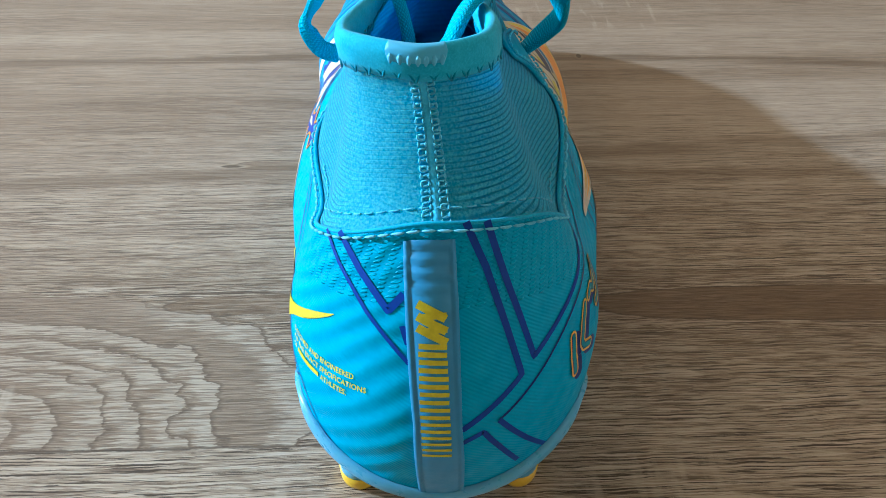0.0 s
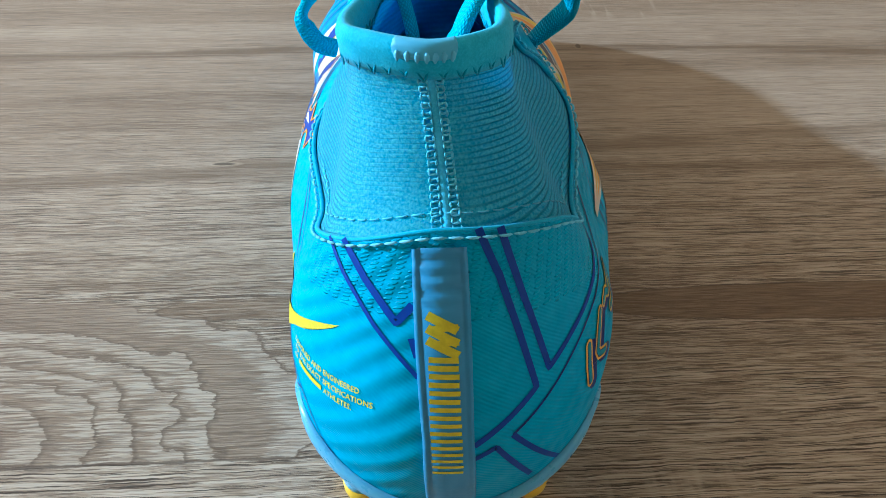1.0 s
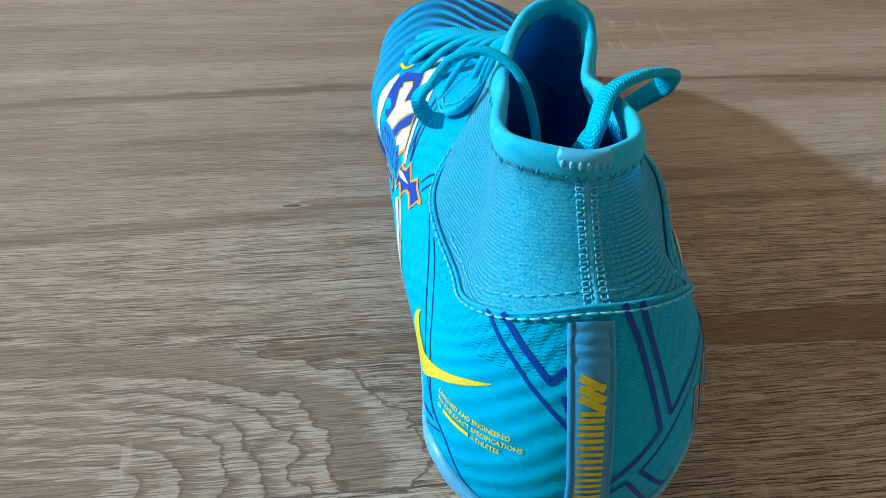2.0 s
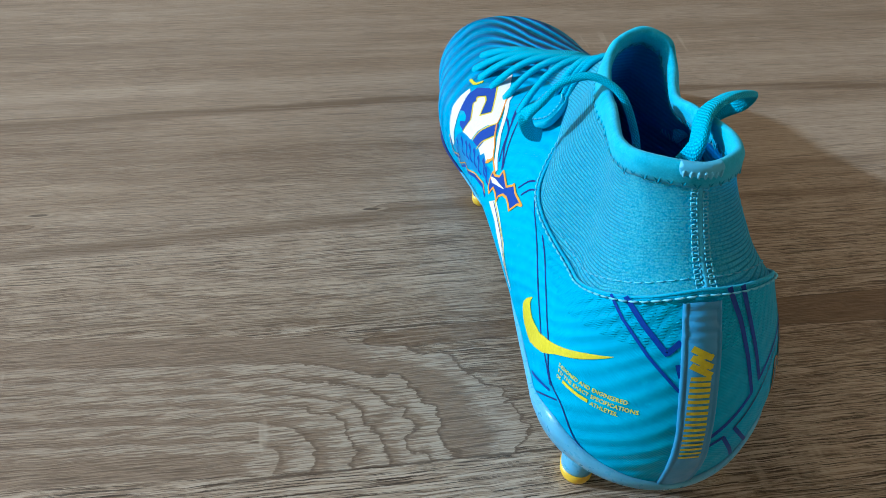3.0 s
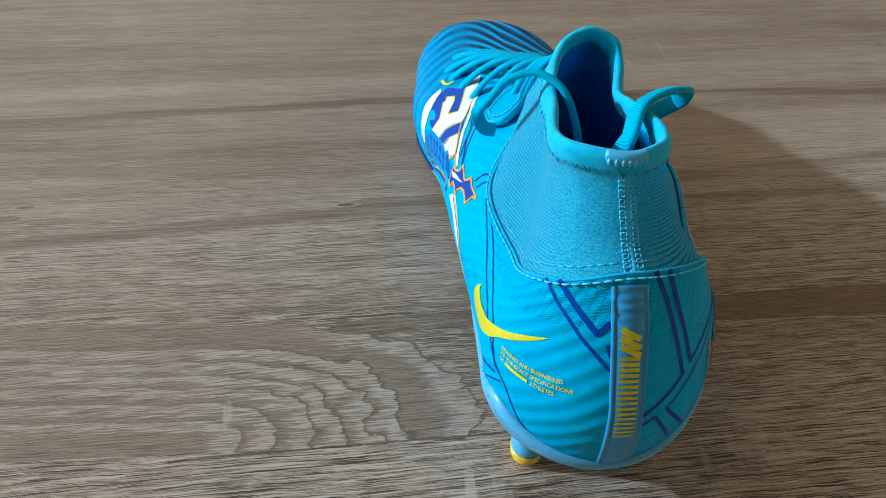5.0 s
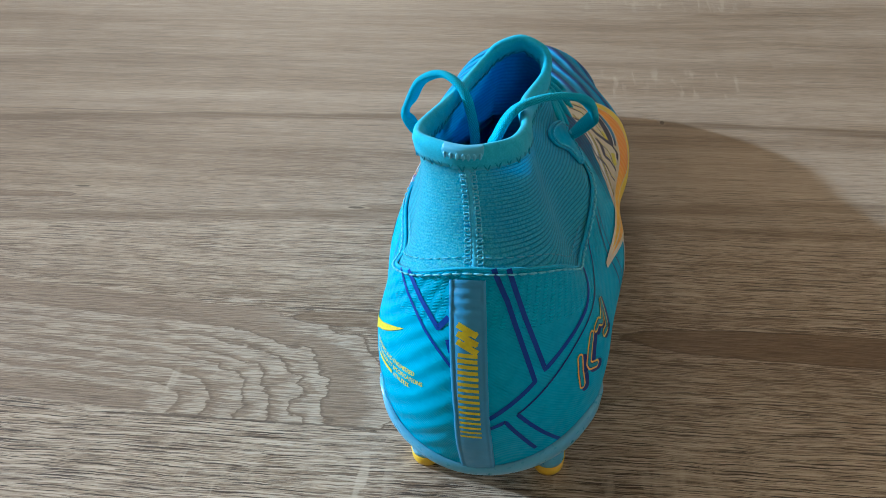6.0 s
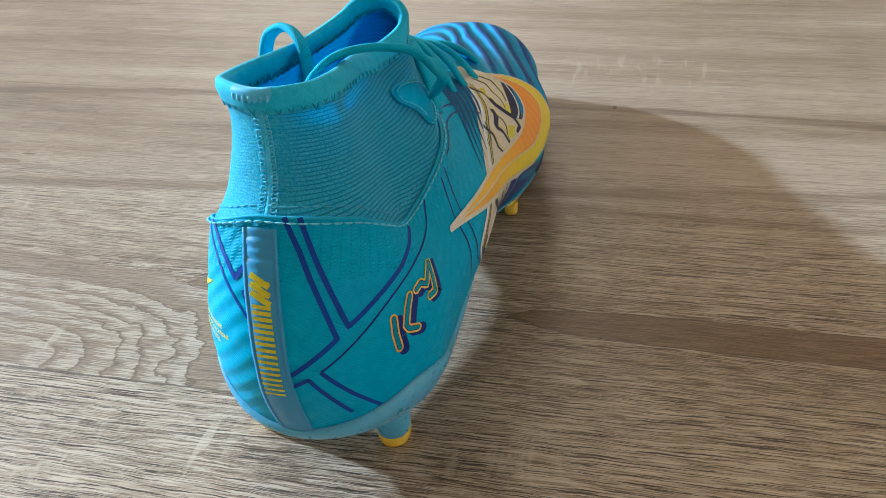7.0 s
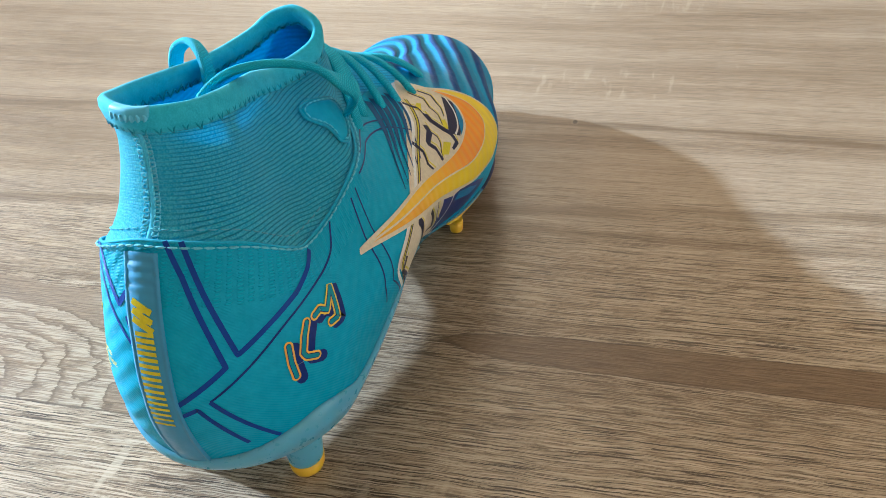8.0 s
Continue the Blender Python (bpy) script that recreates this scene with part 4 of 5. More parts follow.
def cracked_panel():
    edge = [(0.5571, 0.900), (0.4973, 0.797), (0.4664, 0.696), (0.4112, 0.592), (0.3538, 0.479), (0.2943, 0.420), (0.2553, 0.330), (0.2950, 0.090)]
    rest = [(0.3500, 0.060), (0.4433, 0.016), (0.4701, 0.231), (0.5533, 0.497), (0.5907, 0.601), (0.5894, 0.744), (0.5797, 0.804)]
    film("cracked_panel", fill_uv(edge + rest, 0.00014), M_CREAM, "cream printed panel with dark cracks")
    film("panel_edge", stroke_uv(edge, 0.0014, 0.00020, caps=False), M_WHITE, "white edge of the cracked panel")
    inset = [(u + 0.011, v - 0.013) for u, v in edge[1:]]
    film("panel_line", stroke_uv(inset, 0.0012, 0.00018, caps=False), M_YELLOW)
    film("panel_line", stroke_uv([(u + 0.0020, v - 0.004) for u, v in inset], 0.0005, 0.00022, caps=False), M_INK_DARK)
    film("panel_line", stroke_uv([(u - 0.0022, v + 0.004) for u, v in inset], 0.0004, 0.00022, caps=False), M_INK_DARK)
    # cracks: a broken dark wedge each, with a yellow rim on one side
    for path, w in (([(0.4905, 0.780), (0.4992, 0.744), (0.5079, 0.723), (0.5041, 0.692), (0.5061, 0.664)], 0.0016),
                    ([(0.5061, 0.682), (0.5015, 0.641), (0.5069, 0.584), (0.5146, 0.537), (0.5106, 0.483), (0.4920, 0.471)], 0.0034),
                    ([(0.5577, 0.787), (0.5675, 0.732), (0.5568, 0.686), (0.5521, 0.654), (0.5378, 0.616)], 0.0011),
                    ([(0.5352, 0.803), (0.5448, 0.739), (0.5322, 0.693), (0.5306, 0.643), (0.5156, 0.591)], 0.0009),
                    ([(0.4802, 0.640), (0.4746, 0.602), (0.4506, 0.567), (0.4578, 0.527), (0.4547, 0.464)], 0.0030),
                    ([(0.4765, 0.605), (0.4808, 0.564), (0.4763, 0.534), (0.4631, 0.497), (0.4567, 0.464)], 0.0008),
                    ([(0.4219, 0.618), (0.4281, 0.554), (0.4187, 0.499), (0.4253, 0.451)], 0.0019),
                    ([(0.3297, 0.387), (0.3408, 0.314), (0.3436, 0.264), (0.3500, 0.200), (0.352, 0.080)], 0.0036),
                    ([(0.3827, 0.300), (0.4074, 0.198), (0.4289, 0.098), (0.3533, 0.200)], 0.0018),
                    ([(0.4104, 0.304), (0.4163, 0.216), (0.4354, 0.131)], 0.0007),
                    ([(0.2776, 0.322), (0.2677, 0.268), (0.322, 0.080)], 0.0018)):
        film("crack", stroke_uv(path, w, 0.00020, caps=False, smooth=False, taper=0.5), M_INK_DARK, "dark printed crack")
        side = 0.0030 + w * 1.5
        film("crack_edge", stroke_uv([(u + side, v + side * 1.4) for u, v in path], 0.0006, 0.00018, caps=False, smooth=False), M_YELLOW)
    for shape in ([(0.5185, 0.745), (0.5272, 0.731), (0.5060, 0.702), (0.4982, 0.724)], [(0.4852, 0.529), (0.4984, 0.504), (0.4753, 0.466), (0.4603, 0.488)], [(0.5231, 0.614), (0.5331, 0.602), (0.5192, 0.556), (0.5120, 0.575)]):
        film("panel_patch", fill_uv(shape, 0.00016), M_YELLOW, "yellow printed patch")
    film("panel_patch", fill_uv([(0.5835, 0.694), (0.5902, 0.628), (0.5671, 0.544), (0.5302, 0.498), (0.5105, 0.544), (0.5410, 0.602)], 0.00020), M_INK_DARK, "navy printed patch")
    film("panel_patch", fill_uv([(0.5920, 0.643), (0.5910, 0.591), (0.5587, 0.518), (0.5333, 0.496), (0.5578, 0.555)], 0.00023), M_INK_BLUE)
    film("panel_line", stroke_uv([(0.5876, 0.680), (0.5669, 0.592), (0.5384, 0.531), (0.5228, 0.519)], 0.0008, 0.00027, caps=False), M_WHITE)
    film("panel_patch", fill_uv([(0.4596, 0.239), (0.4880, 0.249), (0.5428, 0.199), (0.5798, 0.139), (0.5733, 0.105), (0.4960, 0.043), (0.4428, 0.006), (0.4368, 0.098), (0.4302, 0.271)], 0.00016), M_NAVY)
    film("panel_patch", fill_uv([(0.4790, 0.234), (0.5186, 0.202), (0.5536, 0.149), (0.5259, 0.143), (0.4949, 0.173), (0.4718, 0.192)], 0.00019), M_INK_BLUE)
    film("panel_line", stroke_uv([(0.4626, 0.249), (0.4584, 0.145), (0.4394, 0.000)], 0.0009, 0.00024, caps=False), M_WHITE)
    # shaded hatching behind the panel
    for i in range(6):
        u0 = 0.400 + 0.0145 * i
        film("hatch_line", stroke_uv([(u0 + 0.030, 0.880 - 0.008 * i), (u0, 0.770 - 0.008 * i), (u0 - 0.035, 0.660 - 0.005 * i), (u0 - 0.060, 0.540)], 0.0034, 0.00018, caps=False, taper=0.9), M_HATCH, "deep blue printed hatching")


def inner_side_panel():
    """White and violet comic-style print on the inner side of the forefoot."""
    film("violet_patch", fill_uv([(-0.6183, 0.447), (-0.6343, 0.499), (-0.6290, 0.548), (-0.6292, 0.593), (-0.6101, 0.639), (-0.6032, 0.685), (-0.5803, 0.647), (-0.5453, 0.588), (-0.5615, 0.525), (-0.5708, 0.552), (-0.5833, 0.590), (-0.5948, 0.601), (-0.6069, 0.561), (-0.5990, 0.548), (-0.6002, 0.528), (-0.5787, 0.487), (-0.5710, 0.469), (-0.5679, 0.389), (-0.5879, 0.390), (-0.5951, 0.402), (-0.5818, 0.435), (-0.5895, 0.453), (-0.6030, 0.458), (-0.6137, 0.438)], 0.00018), M_VIOLET, "violet printed patch")
    film("white_patch", fill_uv([(-0.6032, 0.685), (-0.6179, 0.778), (-0.5622, 0.701), (-0.5369, 0.657), (-0.5121, 0.620), (-0.5038, 0.588), (-0.5229, 0.542), (-0.5315, 0.482), (-0.5303, 0.423), (-0.5483, 0.409), (-0.5679, 0.389), (-0.5710, 0.469), (-0.5787, 0.487), (-0.6002, 0.528), (-0.5990, 0.548), (-0.6069, 0.561), (-0.5948, 0.601), (-0.5833, 0.590), (-0.5708, 0.552), (-0.5615, 0.525), (-0.5453, 0.588), (-0.5803, 0.647)], 0.00020), M_WHITE, "white printed patch on the forefoot side")
    step = [(-0.5679, 0.389), (-0.5710, 0.469), (-0.5787, 0.487), (-0.6002, 0.528), (-0.5990, 0.548), (-0.6069, 0.561), (-0.5948, 0.601), (-0.5833, 0.590), (-0.5708, 0.552), (-0.5615, 0.525), (-0.5453, 0.588), (-0.5803, 0.647), (-0.6032, 0.685)]
    film("patch_edge", stroke_uv(step, 0.0007, 0.00028, caps=False, smooth=False), M_YELLOW, "yellow edge of the patch")
    film("patch_edge", stroke_uv([(u - 0.002, v + 0.004) for u, v in step], 0.0004, 0.00026, caps=False, smooth=False), M_NAVY)
    film("white_patch", fill_uv([(-0.6394, 0.556), (-0.6398, 0.484), (-0.6361, 0.403), (-0.6219, 0.331), (-0.6106, 0.259), (-0.5980, 0.215), (-0.5893, 0.256), (-0.5992, 0.301), (-0.6018, 0.369), (-0.6183, 0.418), (-0.6282, 0.464), (-0.6328, 0.511), (-0.6321, 0.552)], 0.00020), M_WHITE, "white printed sickle")
    film("patch_edge", stroke_uv([(-0.6604, 0.586), (-0.6386, 0.607), (-0.6358, 0.640)], 0.0013, 0.00026, caps=False), M_YELLOW)
    film("violet_band", fill_uv([(-0.5230, 0.432), (-0.5293, 0.480), (-0.5191, 0.539), (-0.5043, 0.594), (-0.4973, 0.601), (-0.4781, 0.569), (-0.4919, 0.516), (-0.4920, 0.458), (-0.5021, 0.444)], 0.00022), M_VIOLET, "violet printed band")
    film("patch_edge", stroke_uv([(-0.4943, 0.440), (-0.4954, 0.477), (-0.4857, 0.524), (-0.4747, 0.569)], 0.0008, 0.00028, caps=False), M_YELLOW)
    film("patch_edge", stroke_uv([(-0.5250, 0.435), (-0.5263, 0.477), (-0.5181, 0.538), (-0.5040, 0.597)], 0.0008, 0.00028, caps=False), M_YELLOW)
    film("white_patch", fill_uv([(-0.4909, 0.453), (-0.4896, 0.514), (-0.4737, 0.568), (-0.4530, 0.547), (-0.4305, 0.514), (-0.4365, 0.471), (-0.4637, 0.477), (-0.4701, 0.451)], 0.00018), M_WHITE)
    film("patch_edge", stroke_uv([(-0.4412, 0.473), (-0.4338, 0.491), (-0.4305, 0.514)], 0.0015, 0.00026, caps=False), M_ORANGE)
    film("blue_hatching", fill_uv([(-0.5923, 0.229), (-0.5804, 0.335), (-0.5705, 0.383), (-0.5303, 0.423), (-0.5001, 0.441), (-0.4701, 0.451), (-0.4637, 0.477), (-0.4347, 0.469), (-0.4110, 0.480), (-0.3973, 0.478), (-0.4017, 0.431), (-0.4378, 0.407), (-0.4982, 0.308), (-0.5704, 0.180)], 0.00012), M_INK_BLUE, "deep blue printed hatching")
    for line in ([(-0.5797, 0.308), (-0.5688, 0.286), (-0.5707, 0.247), (-0.5544, 0.238)], [(-0.5658, 0.358), (-0.5512, 0.344), (-0.5466, 0.320), (-0.5253, 0.322)], [(-0.5452, 0.381), (-0.5287, 0.371), (-0.5222, 0.351), (-0.5001, 0.354)], [(-0.5283, 0.400), (-0.5108, 0.391), (-0.5035, 0.374), (-0.4812, 0.376)], [(-0.5044, 0.419), (-0.4864, 0.411), (-0.4786, 0.395), (-0.4567, 0.396)], [(-0.4765, 0.432), (-0.4588, 0.424), (-0.4512, 0.408), (-0.4307, 0.410)], [(-0.4542, 0.458), (-0.4371, 0.452), (-0.4295, 0.438), (-0.4105, 0.439)], [(-0.4318, 0.457), (-0.4162, 0.450), (-0.4094, 0.436), (-0.3920, 0.437)]):
        film("hatch_line", stroke_uv(line, 0.0012, 0.00018, caps=False, taper=0.6), M_VIOLET)
    film("patch_edge", stroke_uv([(-0.5622, 0.701), (-0.5541, 0.685), (-0.5342, 0.651), (-0.5140, 0.619), (-0.5029, 0.590), (-0.4779, 0.563), (-0.4530, 0.547), (-0.4307, 0.520), (-0.4092, 0.509), (-0.3974, 0.502)], 0.0007, 0.00030, caps=False, smooth=False), M_ORANGE)
    film("white_edge", stroke_uv([(-0.5542, 0.711), (-0.5445, 0.682), (-0.5139, 0.650), (-0.4913, 0.620), (-0.4665, 0.585), (-0.4410, 0.559), (-0.4200, 0.531), (-0.3986, 0.511)], 0.0018, 0.00024, caps=False, smooth=False), M_WHITE, "rough white edge of the print")
    zig = [(-0.6152, 0.248), (-0.6074, 0.173), (-0.6001, 0.163), (-0.5684, 0.225), (-0.5783, 0.140), (-0.5170, 0.292), (-0.4972, 0.289), (-0.4572, 0.362), (-0.4118, 0.405), (-0.3938, 0.389)]
    film("patch_edge", stroke_uv(zig, 0.0005, 0.00024, caps=False, smooth=False), M_ORANGE)
    film("patch_edge", stroke_uv([(u + 0.004, v - 0.012) for u, v in zig], 0.0010, 0.00020, caps=False, smooth=False), M_VIOLET)
    splash = [(-0.4022, 0.472), (-0.4046, 0.496), (-0.3943, 0.498), (-0.3831, 0.521), (-0.3846, 0.554), (-0.3671, 0.549), (-0.3540, 0.545), (-0.3456, 0.581), (-0.3453, 0.596), (-0.3281, 0.592), (-0.3015, 0.620), (-0.3112, 0.587), (-0.3166, 0.517), (-0.3273, 0.525), (-0.3386, 0.525), (-0.3495, 0.508), (-0.3559, 0.476), (-0.3531, 0.453), (-0.3659, 0.465), (-0.3805, 0.462), (-0.3811, 0.423), (-0.3915, 0.433)]
    film("violet_splash", fill_uv(splash, 0.00018), M_VIOLET, "violet printed splash with an orange edge")
    film("patch_edge", stroke_uv(splash + splash[:1], 0.0008, 0.00026, caps=False, smooth=False), M_ORANGE)
    film("white_notch", fill_uv([(-0.4022, 0.472), (-0.3897, 0.492), (-0.3692, 0.511), (-0.3544, 0.527), (-0.3700, 0.497), (-0.3898, 0.467)], 0.00026), M_WHITE)
    for line in ([(-0.5094, 0.644), (-0.4861, 0.645), (-0.4519, 0.628), (-0.4305, 0.595), (-0.4054, 0.566), (-0.3905, 0.544)], [(-0.4664, 0.655), (-0.4911, 0.682), (-0.5158, 0.728), (-0.5556, 0.821)]):
        film("printed_line", stroke_uv(line, 0.0007, 0.00016, caps=False), M_NAVY)
    strip_edge = [(-0.3547, 0.457), (-0.3244, 0.440), (-0.2876, 0.401), (-0.2568, 0.280)]
    film("white_strip", fill_uv([(-0.3707, 0.400), *strip_edge[:1], *strip_edge[1:], (-0.2504, 0.242), (-0.2862, 0.328), (-0.3319, 0.390)], 0.00016), M_WHITE, "white printed strip along the waist")
    film("patch_edge", stroke_uv([(u - 0.004, v - 0.02) for u, v in strip_edge], 0.0004, 0.00024, caps=False), M_NAVY)
    film("patch_edge", stroke_uv([(u - 0.002, v - 0.01) for u, v in strip_edge], 0.0004, 0.00024, caps=False), M_YELLOW)


M_MARK = fade_ink("ink_mark", (0.85, 0.36, 0.06), (0.82, 0.66, 0.05), 0.006, 0.034)
heel_tape()
heel_lines()
small_tick()
small_text()
stroke_mark()
cracked_panel()
large_tick()
inner_side_panel()


# ---- tongue and laces ----
def crest(y):
    """Height of the tongue's ridge over the instep."""
    return spline((0.0940, 0.105, 0.120, 0.135, 0.148, 0.162, 0.180), (0.1050, 0.0955, 0.0855, 0.0775, 0.0712, 0.0648, 0.0560), y, flat=False)


def crest_x(y):
    return spline((0.0940, 0.112, 0.150, 0.180), (0.0030, -0.0010, -0.0010, -0.0030), y, flat=False)


def build_tongue():
    """The knit tongue that rises from the forefoot to the mouth of the sock, between the eyelets."""
    y, f = np.meshgrid(np.linspace(0.0960, 0.178, 57), np.linspace(-1, 1, 41), indexing="ij")
    q = 0.16 + (y - HEEL_Y) / (TOE_Y - HEEL_Y) * 0.64
    top = np.interp(q, (0.37, 0.44, 0.55, 0.66), (0.95, 0.90, 0.86, 0.985))
    edge = np.where((f < 0)[..., None], sheet(-q, top, -0.0010), sheet(q, top, -0.0010))
    k = np.abs(f)
    x = crest_x(y) + (edge[..., 0] - crest_x(y)) * k
    z = edge[..., 2] + (np.maximum(crest(y), edge[..., 2]) - edge[..., 2]) * (1 - k ** 2.1)
    p = np.stack([x, y, z], -1)
    # it grows out of the front of the sock
    start = sock((np.pi - 0.85 * f[0]) % (2 * np.pi), 0.90 - 0.80 * k[0] ** 1.5)
    w = np.clip(np.arange(57) / 14, 0, 1)
    w = (w * w * (3 - 2 * w))[:, None, None]
    p = start[None] * (1 - w) + p * w
    level = p[..., 2] + 0.45 * p[..., 1]
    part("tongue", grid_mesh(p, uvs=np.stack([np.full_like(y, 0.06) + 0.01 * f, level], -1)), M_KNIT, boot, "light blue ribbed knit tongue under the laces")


def lace_strand(left, ridge, right):
    """A flat lace from one eyelet over the tongue's ridge to the other side."""
    pa, pb = sheet(*left, -0.0008), sheet(*right, -0.0008)
    top = np.array([float(crest_x(ridge)), ridge, float(crest(ridge)) + 0.0016])
    f = np.linspace(-1, 1, 41)
    k = np.abs(f)[:, None]
    end = np.where(f[:, None] < 0, pa, pb)
    p = top + (end - top) * k
    p[:, 1] = top[1] + (end[:, 1] - top[1]) * k[:, 0] ** 1.5
    p[:, 2] = end[:, 2] + (top[2] - end[:, 2]) * (1 - k[:, 0] ** 2.3)
    up = p - (top - np.array([0, 0, 0.032]))
    up[:, 1] = 0.30 * np.abs(up[:, 2])
    part("lace_strand", ribbon(p, 0.0045, 0.0020, up, corners=12), M_LACE, boot, "flat braided teal lace")


build_tongue()
for left, ridge, right in (
    ((-0.7222, 0.7084), 0.1760, (0.6550, 0.900)),
    ((-0.6860, 0.6304), 0.1690, (0.6450, 0.875)),
    ((-0.6536, 0.6318), 0.1610, (0.6332, 0.840)),
    ((-0.6133, 0.6505), 0.1530, (0.6250, 0.830)),
    ((-0.5636, 0.6709), 0.1420, (0.5502, 0.784)),
    ((-0.4972, 0.7032), 0.1300, (0.4934, 0.790)),
    ((-0.4520, 0.8300), 0.1210, (0.4464, 0.809)),
    ((-0.4450, 0.8800), 0.1150, (0.3949, 0.860)),
    ((-0.4400, 0.9100), 0.1090, (0.3530, 0.890)),
):
    lace_strand(left, ridge, right)

loop_left = smooth_path([(-0.0061, 0.0502, 0.0851), (-0.0071, 0.0574, 0.0998), (-0.0116, 0.0641, 0.1085), (-0.0176, 0.0691, 0.1099), (-0.024, 0.0722, 0.1065), (-0.0287, 0.0756, 0.098), (-0.0317, 0.0809, 0.0896), (-0.0287, 0.0836, 0.0826), (-0.0255, 0.0866, 0.0800)], 60)
loop_right = smooth_path([(0.0, 0.043, 0.0947), (0.0018, 0.0371, 0.1085), (0.0058, 0.045, 0.1124), (0.0134, 0.0515, 0.1129), (0.0223, 0.058, 0.11), (0.0256, 0.0668, 0.1022), (0.0268, 0.0757, 0.0950), (0.0226, 0.0808, 0.0876), (0.0168, 0.0836, 0.0800)], 60)
for name, path in (("lace_loop", loop_left), ("lace_loop", loop_right)):
    wide = 0.0044 if path is loop_left else 0.0054
    # the flat side turns round an axis that leans out and back
    axis = np.array([-0.28, -0.80, 0.52]) if path is loop_left else np.array([0.38, -0.80, 0.46])
    up = np.cross(axis, np.gradient(path, axis=0))
    up /= np.linalg.norm(up, axis=1, keepdims=True)
    k = np.clip((np.linspace(0, 1, len(path)) - (0.68 if path is loop_left else 0.56)) / 0.16, 0, 1)[:, None]
    end = -axis if path is loop_left else np.array([0.85, -0.25, 0.45])
    up = up * (1 - k) + end * k                                          # twists flat towards its end
    part(name, ribbon(path, wide, 0.0022, up, corners=12), M_LACE, boot, "loose braided teal lace loop")


# ---- seams and small trim ----
def edge_stitching():
    u = np.linspace(-0.42, 0.36, 300)
    p = sheet(u, np.full_like(u, 0.978), 0.0003)
    n = (sheet(u, np.full_like(u, 0.978), 0.0013) - p) / 0.001
    part("edge_stitching", stitches(p, n, 0.0024, 0.0004, 0.00056), M_THREAD, boot, "pale corded stitching along the upper edge")
    # folded lip above the stitching
    p = sheet(u, np.full_like(u, 0.996), -0.0003)
    part("upper_edge", ribbon(p, 0.0009, 0.0007, (0, 0, 1), corners=10, power=0.9), M_LIP, boot, "folded fabric edge of the upper")
    # overlock thread down in the gap beside the sock
    for lo, hi in ((-0.42, -0.10), (0.11, 0.36)):
        u = np.linspace(lo, hi, 120)
        even = (np.arange(120) % 2 == 0)[:, None]
        q = np.where(even, sheet(u, np.full_like(u, 0.985), -0.0018), sheet(u, np.full_like(u, 0.965), -0.0028))
        part("edge_overlock", ribbon(q, 0.0008, 0.0008, (0, 0, 1), corners=6, power=1.0), M_THREAD_DARK, boot)
    a = np.linspace(-1.55, 1.55, 160)
    p = sock(a % (2 * np.pi), np.full_like(a, 0.10))
    n = p - np.array([0, 0.05, 0.08])
    n /= np.linalg.norm(n, axis=1, keepdims=True)
    part("sock_stitching", stitches(p + n * 0.0002, n, 0.0020, 0.0008, 0.00036), M_THREAD_SOFT, boot)


def back_seam():
    """The sewn back of the sock: two ladders of cross stitches with a soft ridge between them."""
    v = np.linspace(0.02, 0.93, 110)
    out = np.array([0.0, -1.0, 0.25])
    column = lambda a0: sock(np.full_like(v, a0 % (2 * np.pi)), v)
    part("back_seam", ribbon(column(-0.016) - out * 0.0002, 0.0016, 0.0012, out, corners=10, power=1.0), M_KNIT_PLAIN, boot, "raised sewn back seam")
    rng = np.random.default_rng(9)
    for a0, a1 in ((-0.090, -0.044), (0.012, 0.055)):
        bm = bmesh.new()
        for vv in np.arange(0.03, 0.92, 0.029):
            t = np.linspace(0, 1, 5)
            p = sock((a0 + (a1 - a0) * t) % (2 * np.pi), vv + 0.006 * t + rng.normal(0, 0.003))
            ribbon(p + out * (0.0001 + 0.0002 * np.sin(t * np.pi))[:, None], 0.00050, 0.00040, out, bm, 6, 1.0, taper=0.0008)
        for a2 in (a0, a1):
            stitches(column(a2) + out * 0.0001, out, 0.0009, 0.0005, 0.00044, bm)
        part("back_seam_stitching", bm, M_THREAD_SOFT, boot, "pale ladder of cross stitches")


def binding_zigzag():
    a, p, down, out = rim_frame(641)
    run = np.r_[0, np.cumsum(np.linalg.norm(np.diff(p, axis=0), axis=1))]
    n = int(run[-1] / 0.00155)
    t = np.linspace(0, run[-1], n)
    at = lambda arr: np.stack([np.interp(t, run, arr[:, i]) for i in range(3)], -1)
    for lift, seed, high in ((0.0007, 5, 0.0028), (-0.0022, 6, 0.0042)):
        depth = (np.where(np.arange(n) % 2 == 0, high, 0.0058) + np.random.default_rng(seed).normal(0, 0.0003, n))[:, None]
        q = at(p) + at(down) * depth + at(out) * lift
        bm = bmesh.new()
        for i in range(n - 1):
            ribbon(np.linspace(q[i], q[i + 1], 4), 0.00052, 0.00040, at(out)[i], bm, 5, 1.0)
        part("zigzag_stitching", bm, M_THREAD_DARK, boot, "dark teal zigzag stitching on the binding")


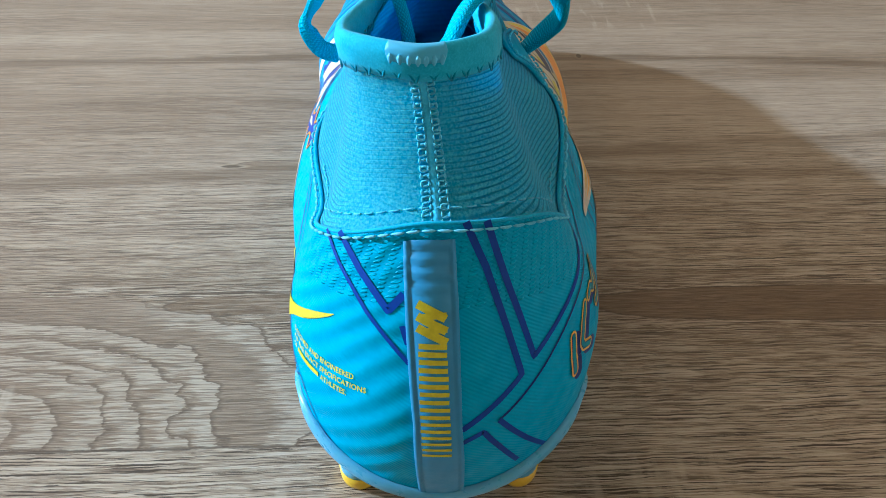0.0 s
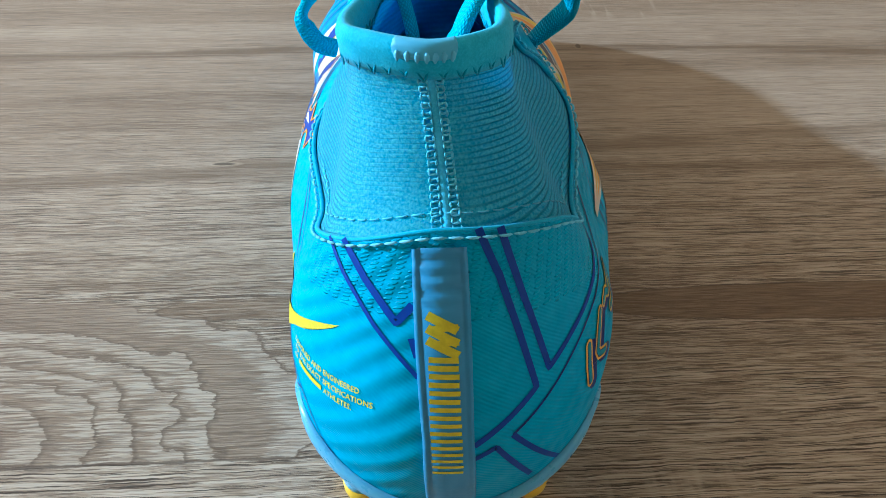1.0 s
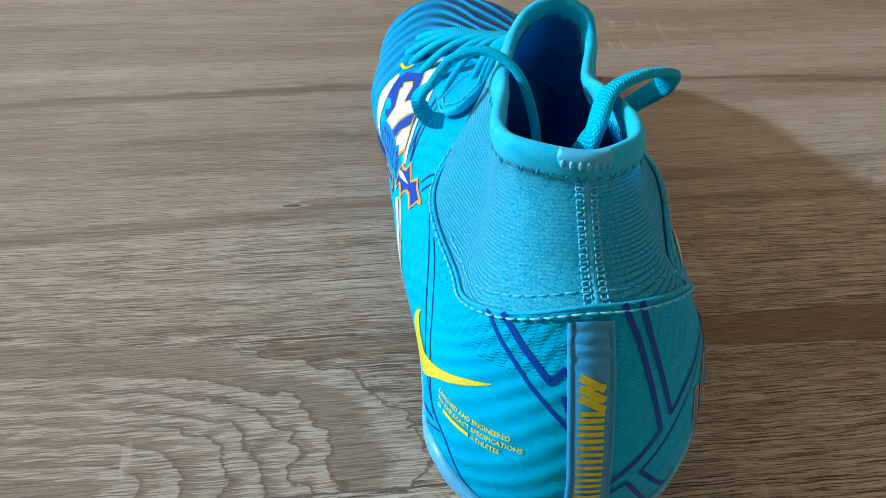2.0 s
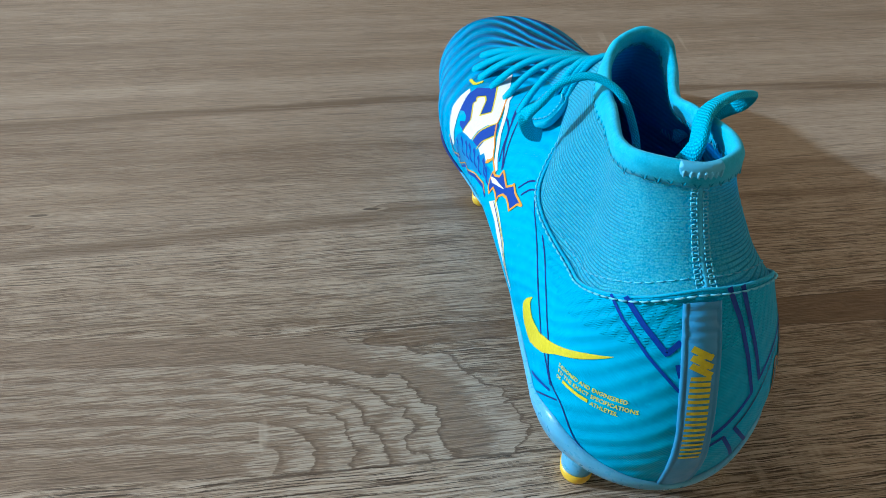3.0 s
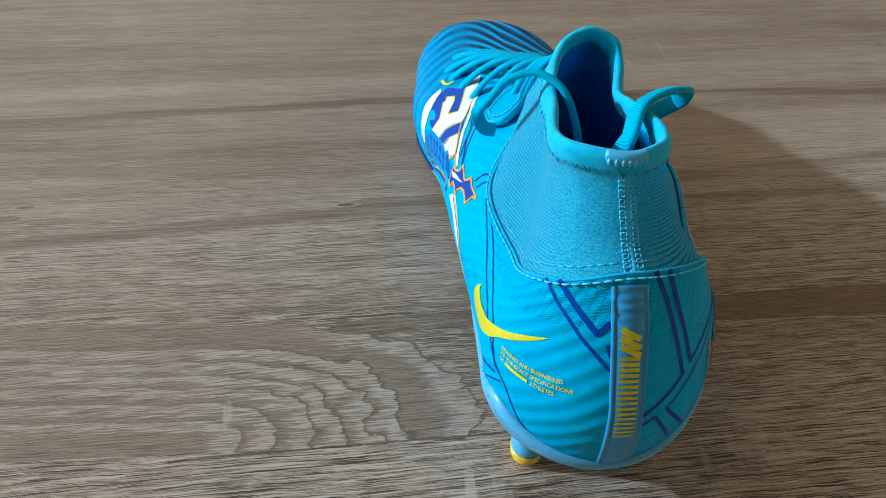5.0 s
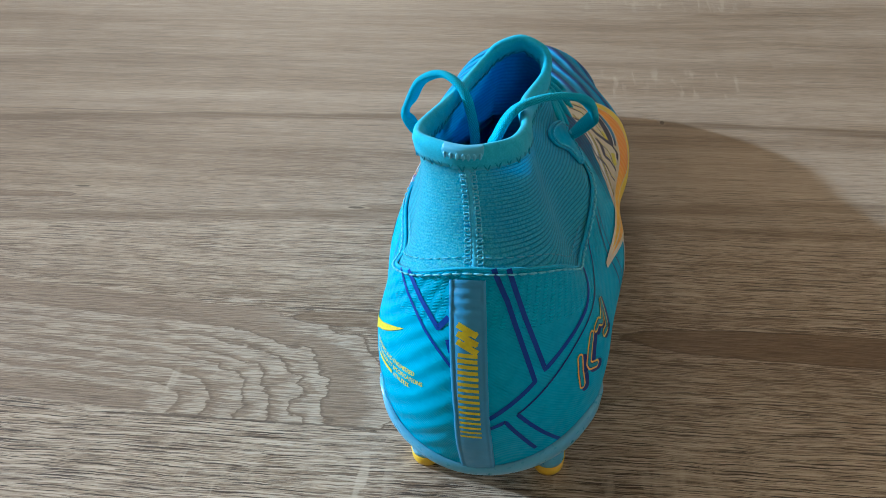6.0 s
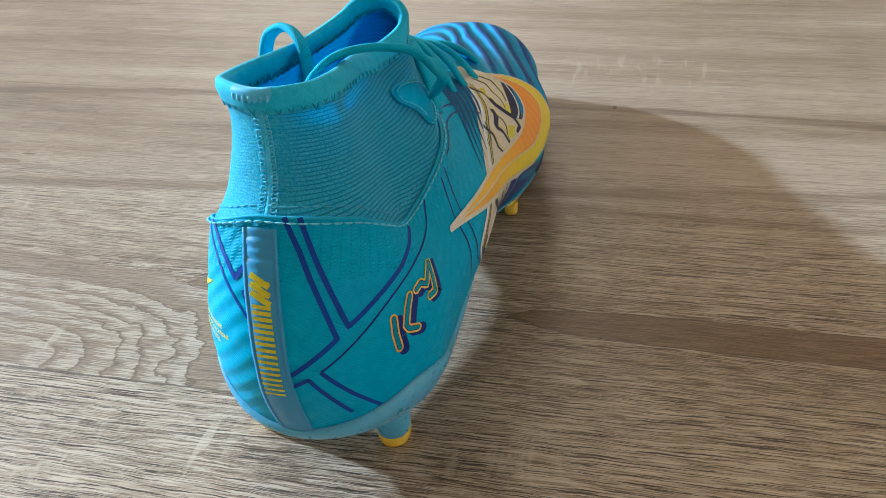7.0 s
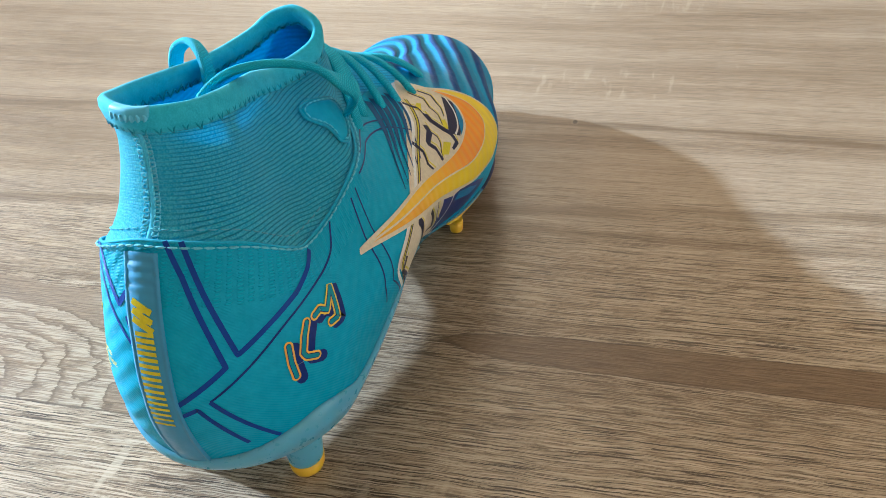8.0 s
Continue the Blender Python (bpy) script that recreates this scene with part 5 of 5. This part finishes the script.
def grip_strip():
    """A smooth rubber strip over the collar's back edge, its lower edge scalloped."""
    a = np.linspace(-0.19, 0.17, 73)
    p = sock(a % (2 * np.pi), np.ones_like(a))
    out, down = np.array([0.0, -1.0, 0.15]), np.array([0.0, -0.1, -1.0])
    ends = np.sqrt(np.clip(np.minimum(np.arange(73), np.arange(73)[::-1]) / 4.0, 0, 1))
    reach = 0.0021 * ends
    rows = []
    for d, o in ((-0.75, -0.0014), (-0.85, -0.0002), (-0.65, 0.0008), (-0.10, 0.0011), (0.50, 0.0012), (0.85, 0.0010), (0.92, 0.0004)):
        rows.append(p + down * (d * (reach if d > 0 else 0.0014 * ends))[:, None] + out * (o + 0.0005))
    strip = part("grip_strip", grid_mesh(np.stack(rows, 1)), M_GRIP, boot, "glossy blue rubber strip at the back of the collar")
    for i in range(7):
        c = p[6 + i * 10] + out * 0.0015 + down * 0.0014
        tilt = c + down * np.array([[-0.0010], [-0.0004], [0.0003], [0.0007]])
        part("grip_bump", ribbon(tilt, 0.0011, 0.0010, out, corners=8, power=1.0, taper=0.0009), M_GRIP_PALE, strip, "pale rubber bump")


def outer_tab():
    """The small ear on the outer side, an outgrowth of the upper's edge laid over the sock."""
    shape = smooth_path([(2.060, 0.24), (2.070, 0.38), (2.010, 0.48), (1.950, 0.56), (1.965, 0.615), (2.065, 0.625), (2.173, 0.590), (2.280, 0.53), (2.380, 0.44), (2.390, 0.30), (2.260, 0.18), (2.130, 0.17), (2.060, 0.24)], 64)
    mid = np.array([2.180, 0.40])
    k = np.linspace(0, 1, 8)
    av = mid + (shape[:, None] - mid) * k[None, :, None]
    base = sock(av[..., 0], av[..., 1])
    out = base - np.array([0.0, 0.078, 0.075])
    out /= np.linalg.norm(out, axis=-1, keepdims=True)
    rows = base + out * np.where(k > 0.99, 0.0002, 0.0014)[None, :, None]
    part("eyelet_tab", grid_mesh(rows), M_UPPER, boot, "stitched eyelet tab over the sock")
    ring, nn = rows[2:-2, -2], out[2:-2, -2]
    part("tab_stitching", stitches(ring + nn * 0.0003, nn, 0.0015, 0.0005, 0.00050), M_THREAD_SOFT, boot)
    part("tab_edge", ribbon(rows[:, -1] + out[:, -1] * 0.0006, 0.0009, 0.0011, out[:, -1], corners=8, power=1.0), M_LIP, boot)


def inner_tab():
    """The rounded ear that holds the top eyelet on the inner side."""
    shape = [(-0.4324, 0.7525), (-0.4653, 0.8327), (-0.4796, 0.9101), (-0.4437, 0.9421), (-0.4078, 0.9387), (-0.3919, 0.8607), (-0.4025, 0.7869)]
    mid = np.mean(shape, 0)
    film("eyelet_tab", fill_uv(shape, 0.0036), M_UPPER, "stitched eyelet tab over the sock")
    inner = [tuple(mid + (np.array(q) - mid) * 0.80) for q in shape + shape[:1]]
    line = smooth_path(np.array([sheet(u, v, 0.0038) for u, v in inner]), 80)
    n = (sheet(*mid, 0.002) - sheet(*mid, 0.001)) / 0.001
    part("tab_stitching", stitches(line, n, 0.0014, 0.0006, 0.00045), M_THREAD, boot)
    edge = smooth_path(np.array([sheet(u, v, 0.0026) for u, v in shape + shape[:1]]), 80)
    part("tab_edge", ribbon(edge, 0.0008, 0.0024, n, corners=8), M_BIND, boot)


def plate_edge():
    """The thin yellow rim of the sole plate beside the outer forefoot."""
    u = np.linspace(0.50, 0.60, 30)
    p = sheet(u, np.zeros_like(u))
    c, n = core(u)
    p[:, :2] -= n * 0.0012
    p[:, 2] -= 0.0022
    part("plate_rim", ribbon(p, 0.0018, 0.0011, (0, 0, 1), corners=8), M_YELLOW_SOLE, boot, "yellow rim of the sole plate")


plate_edge()
edge_stitching()
back_seam()
binding_zigzag()
grip_strip()
inner_tab()
outer_tab()
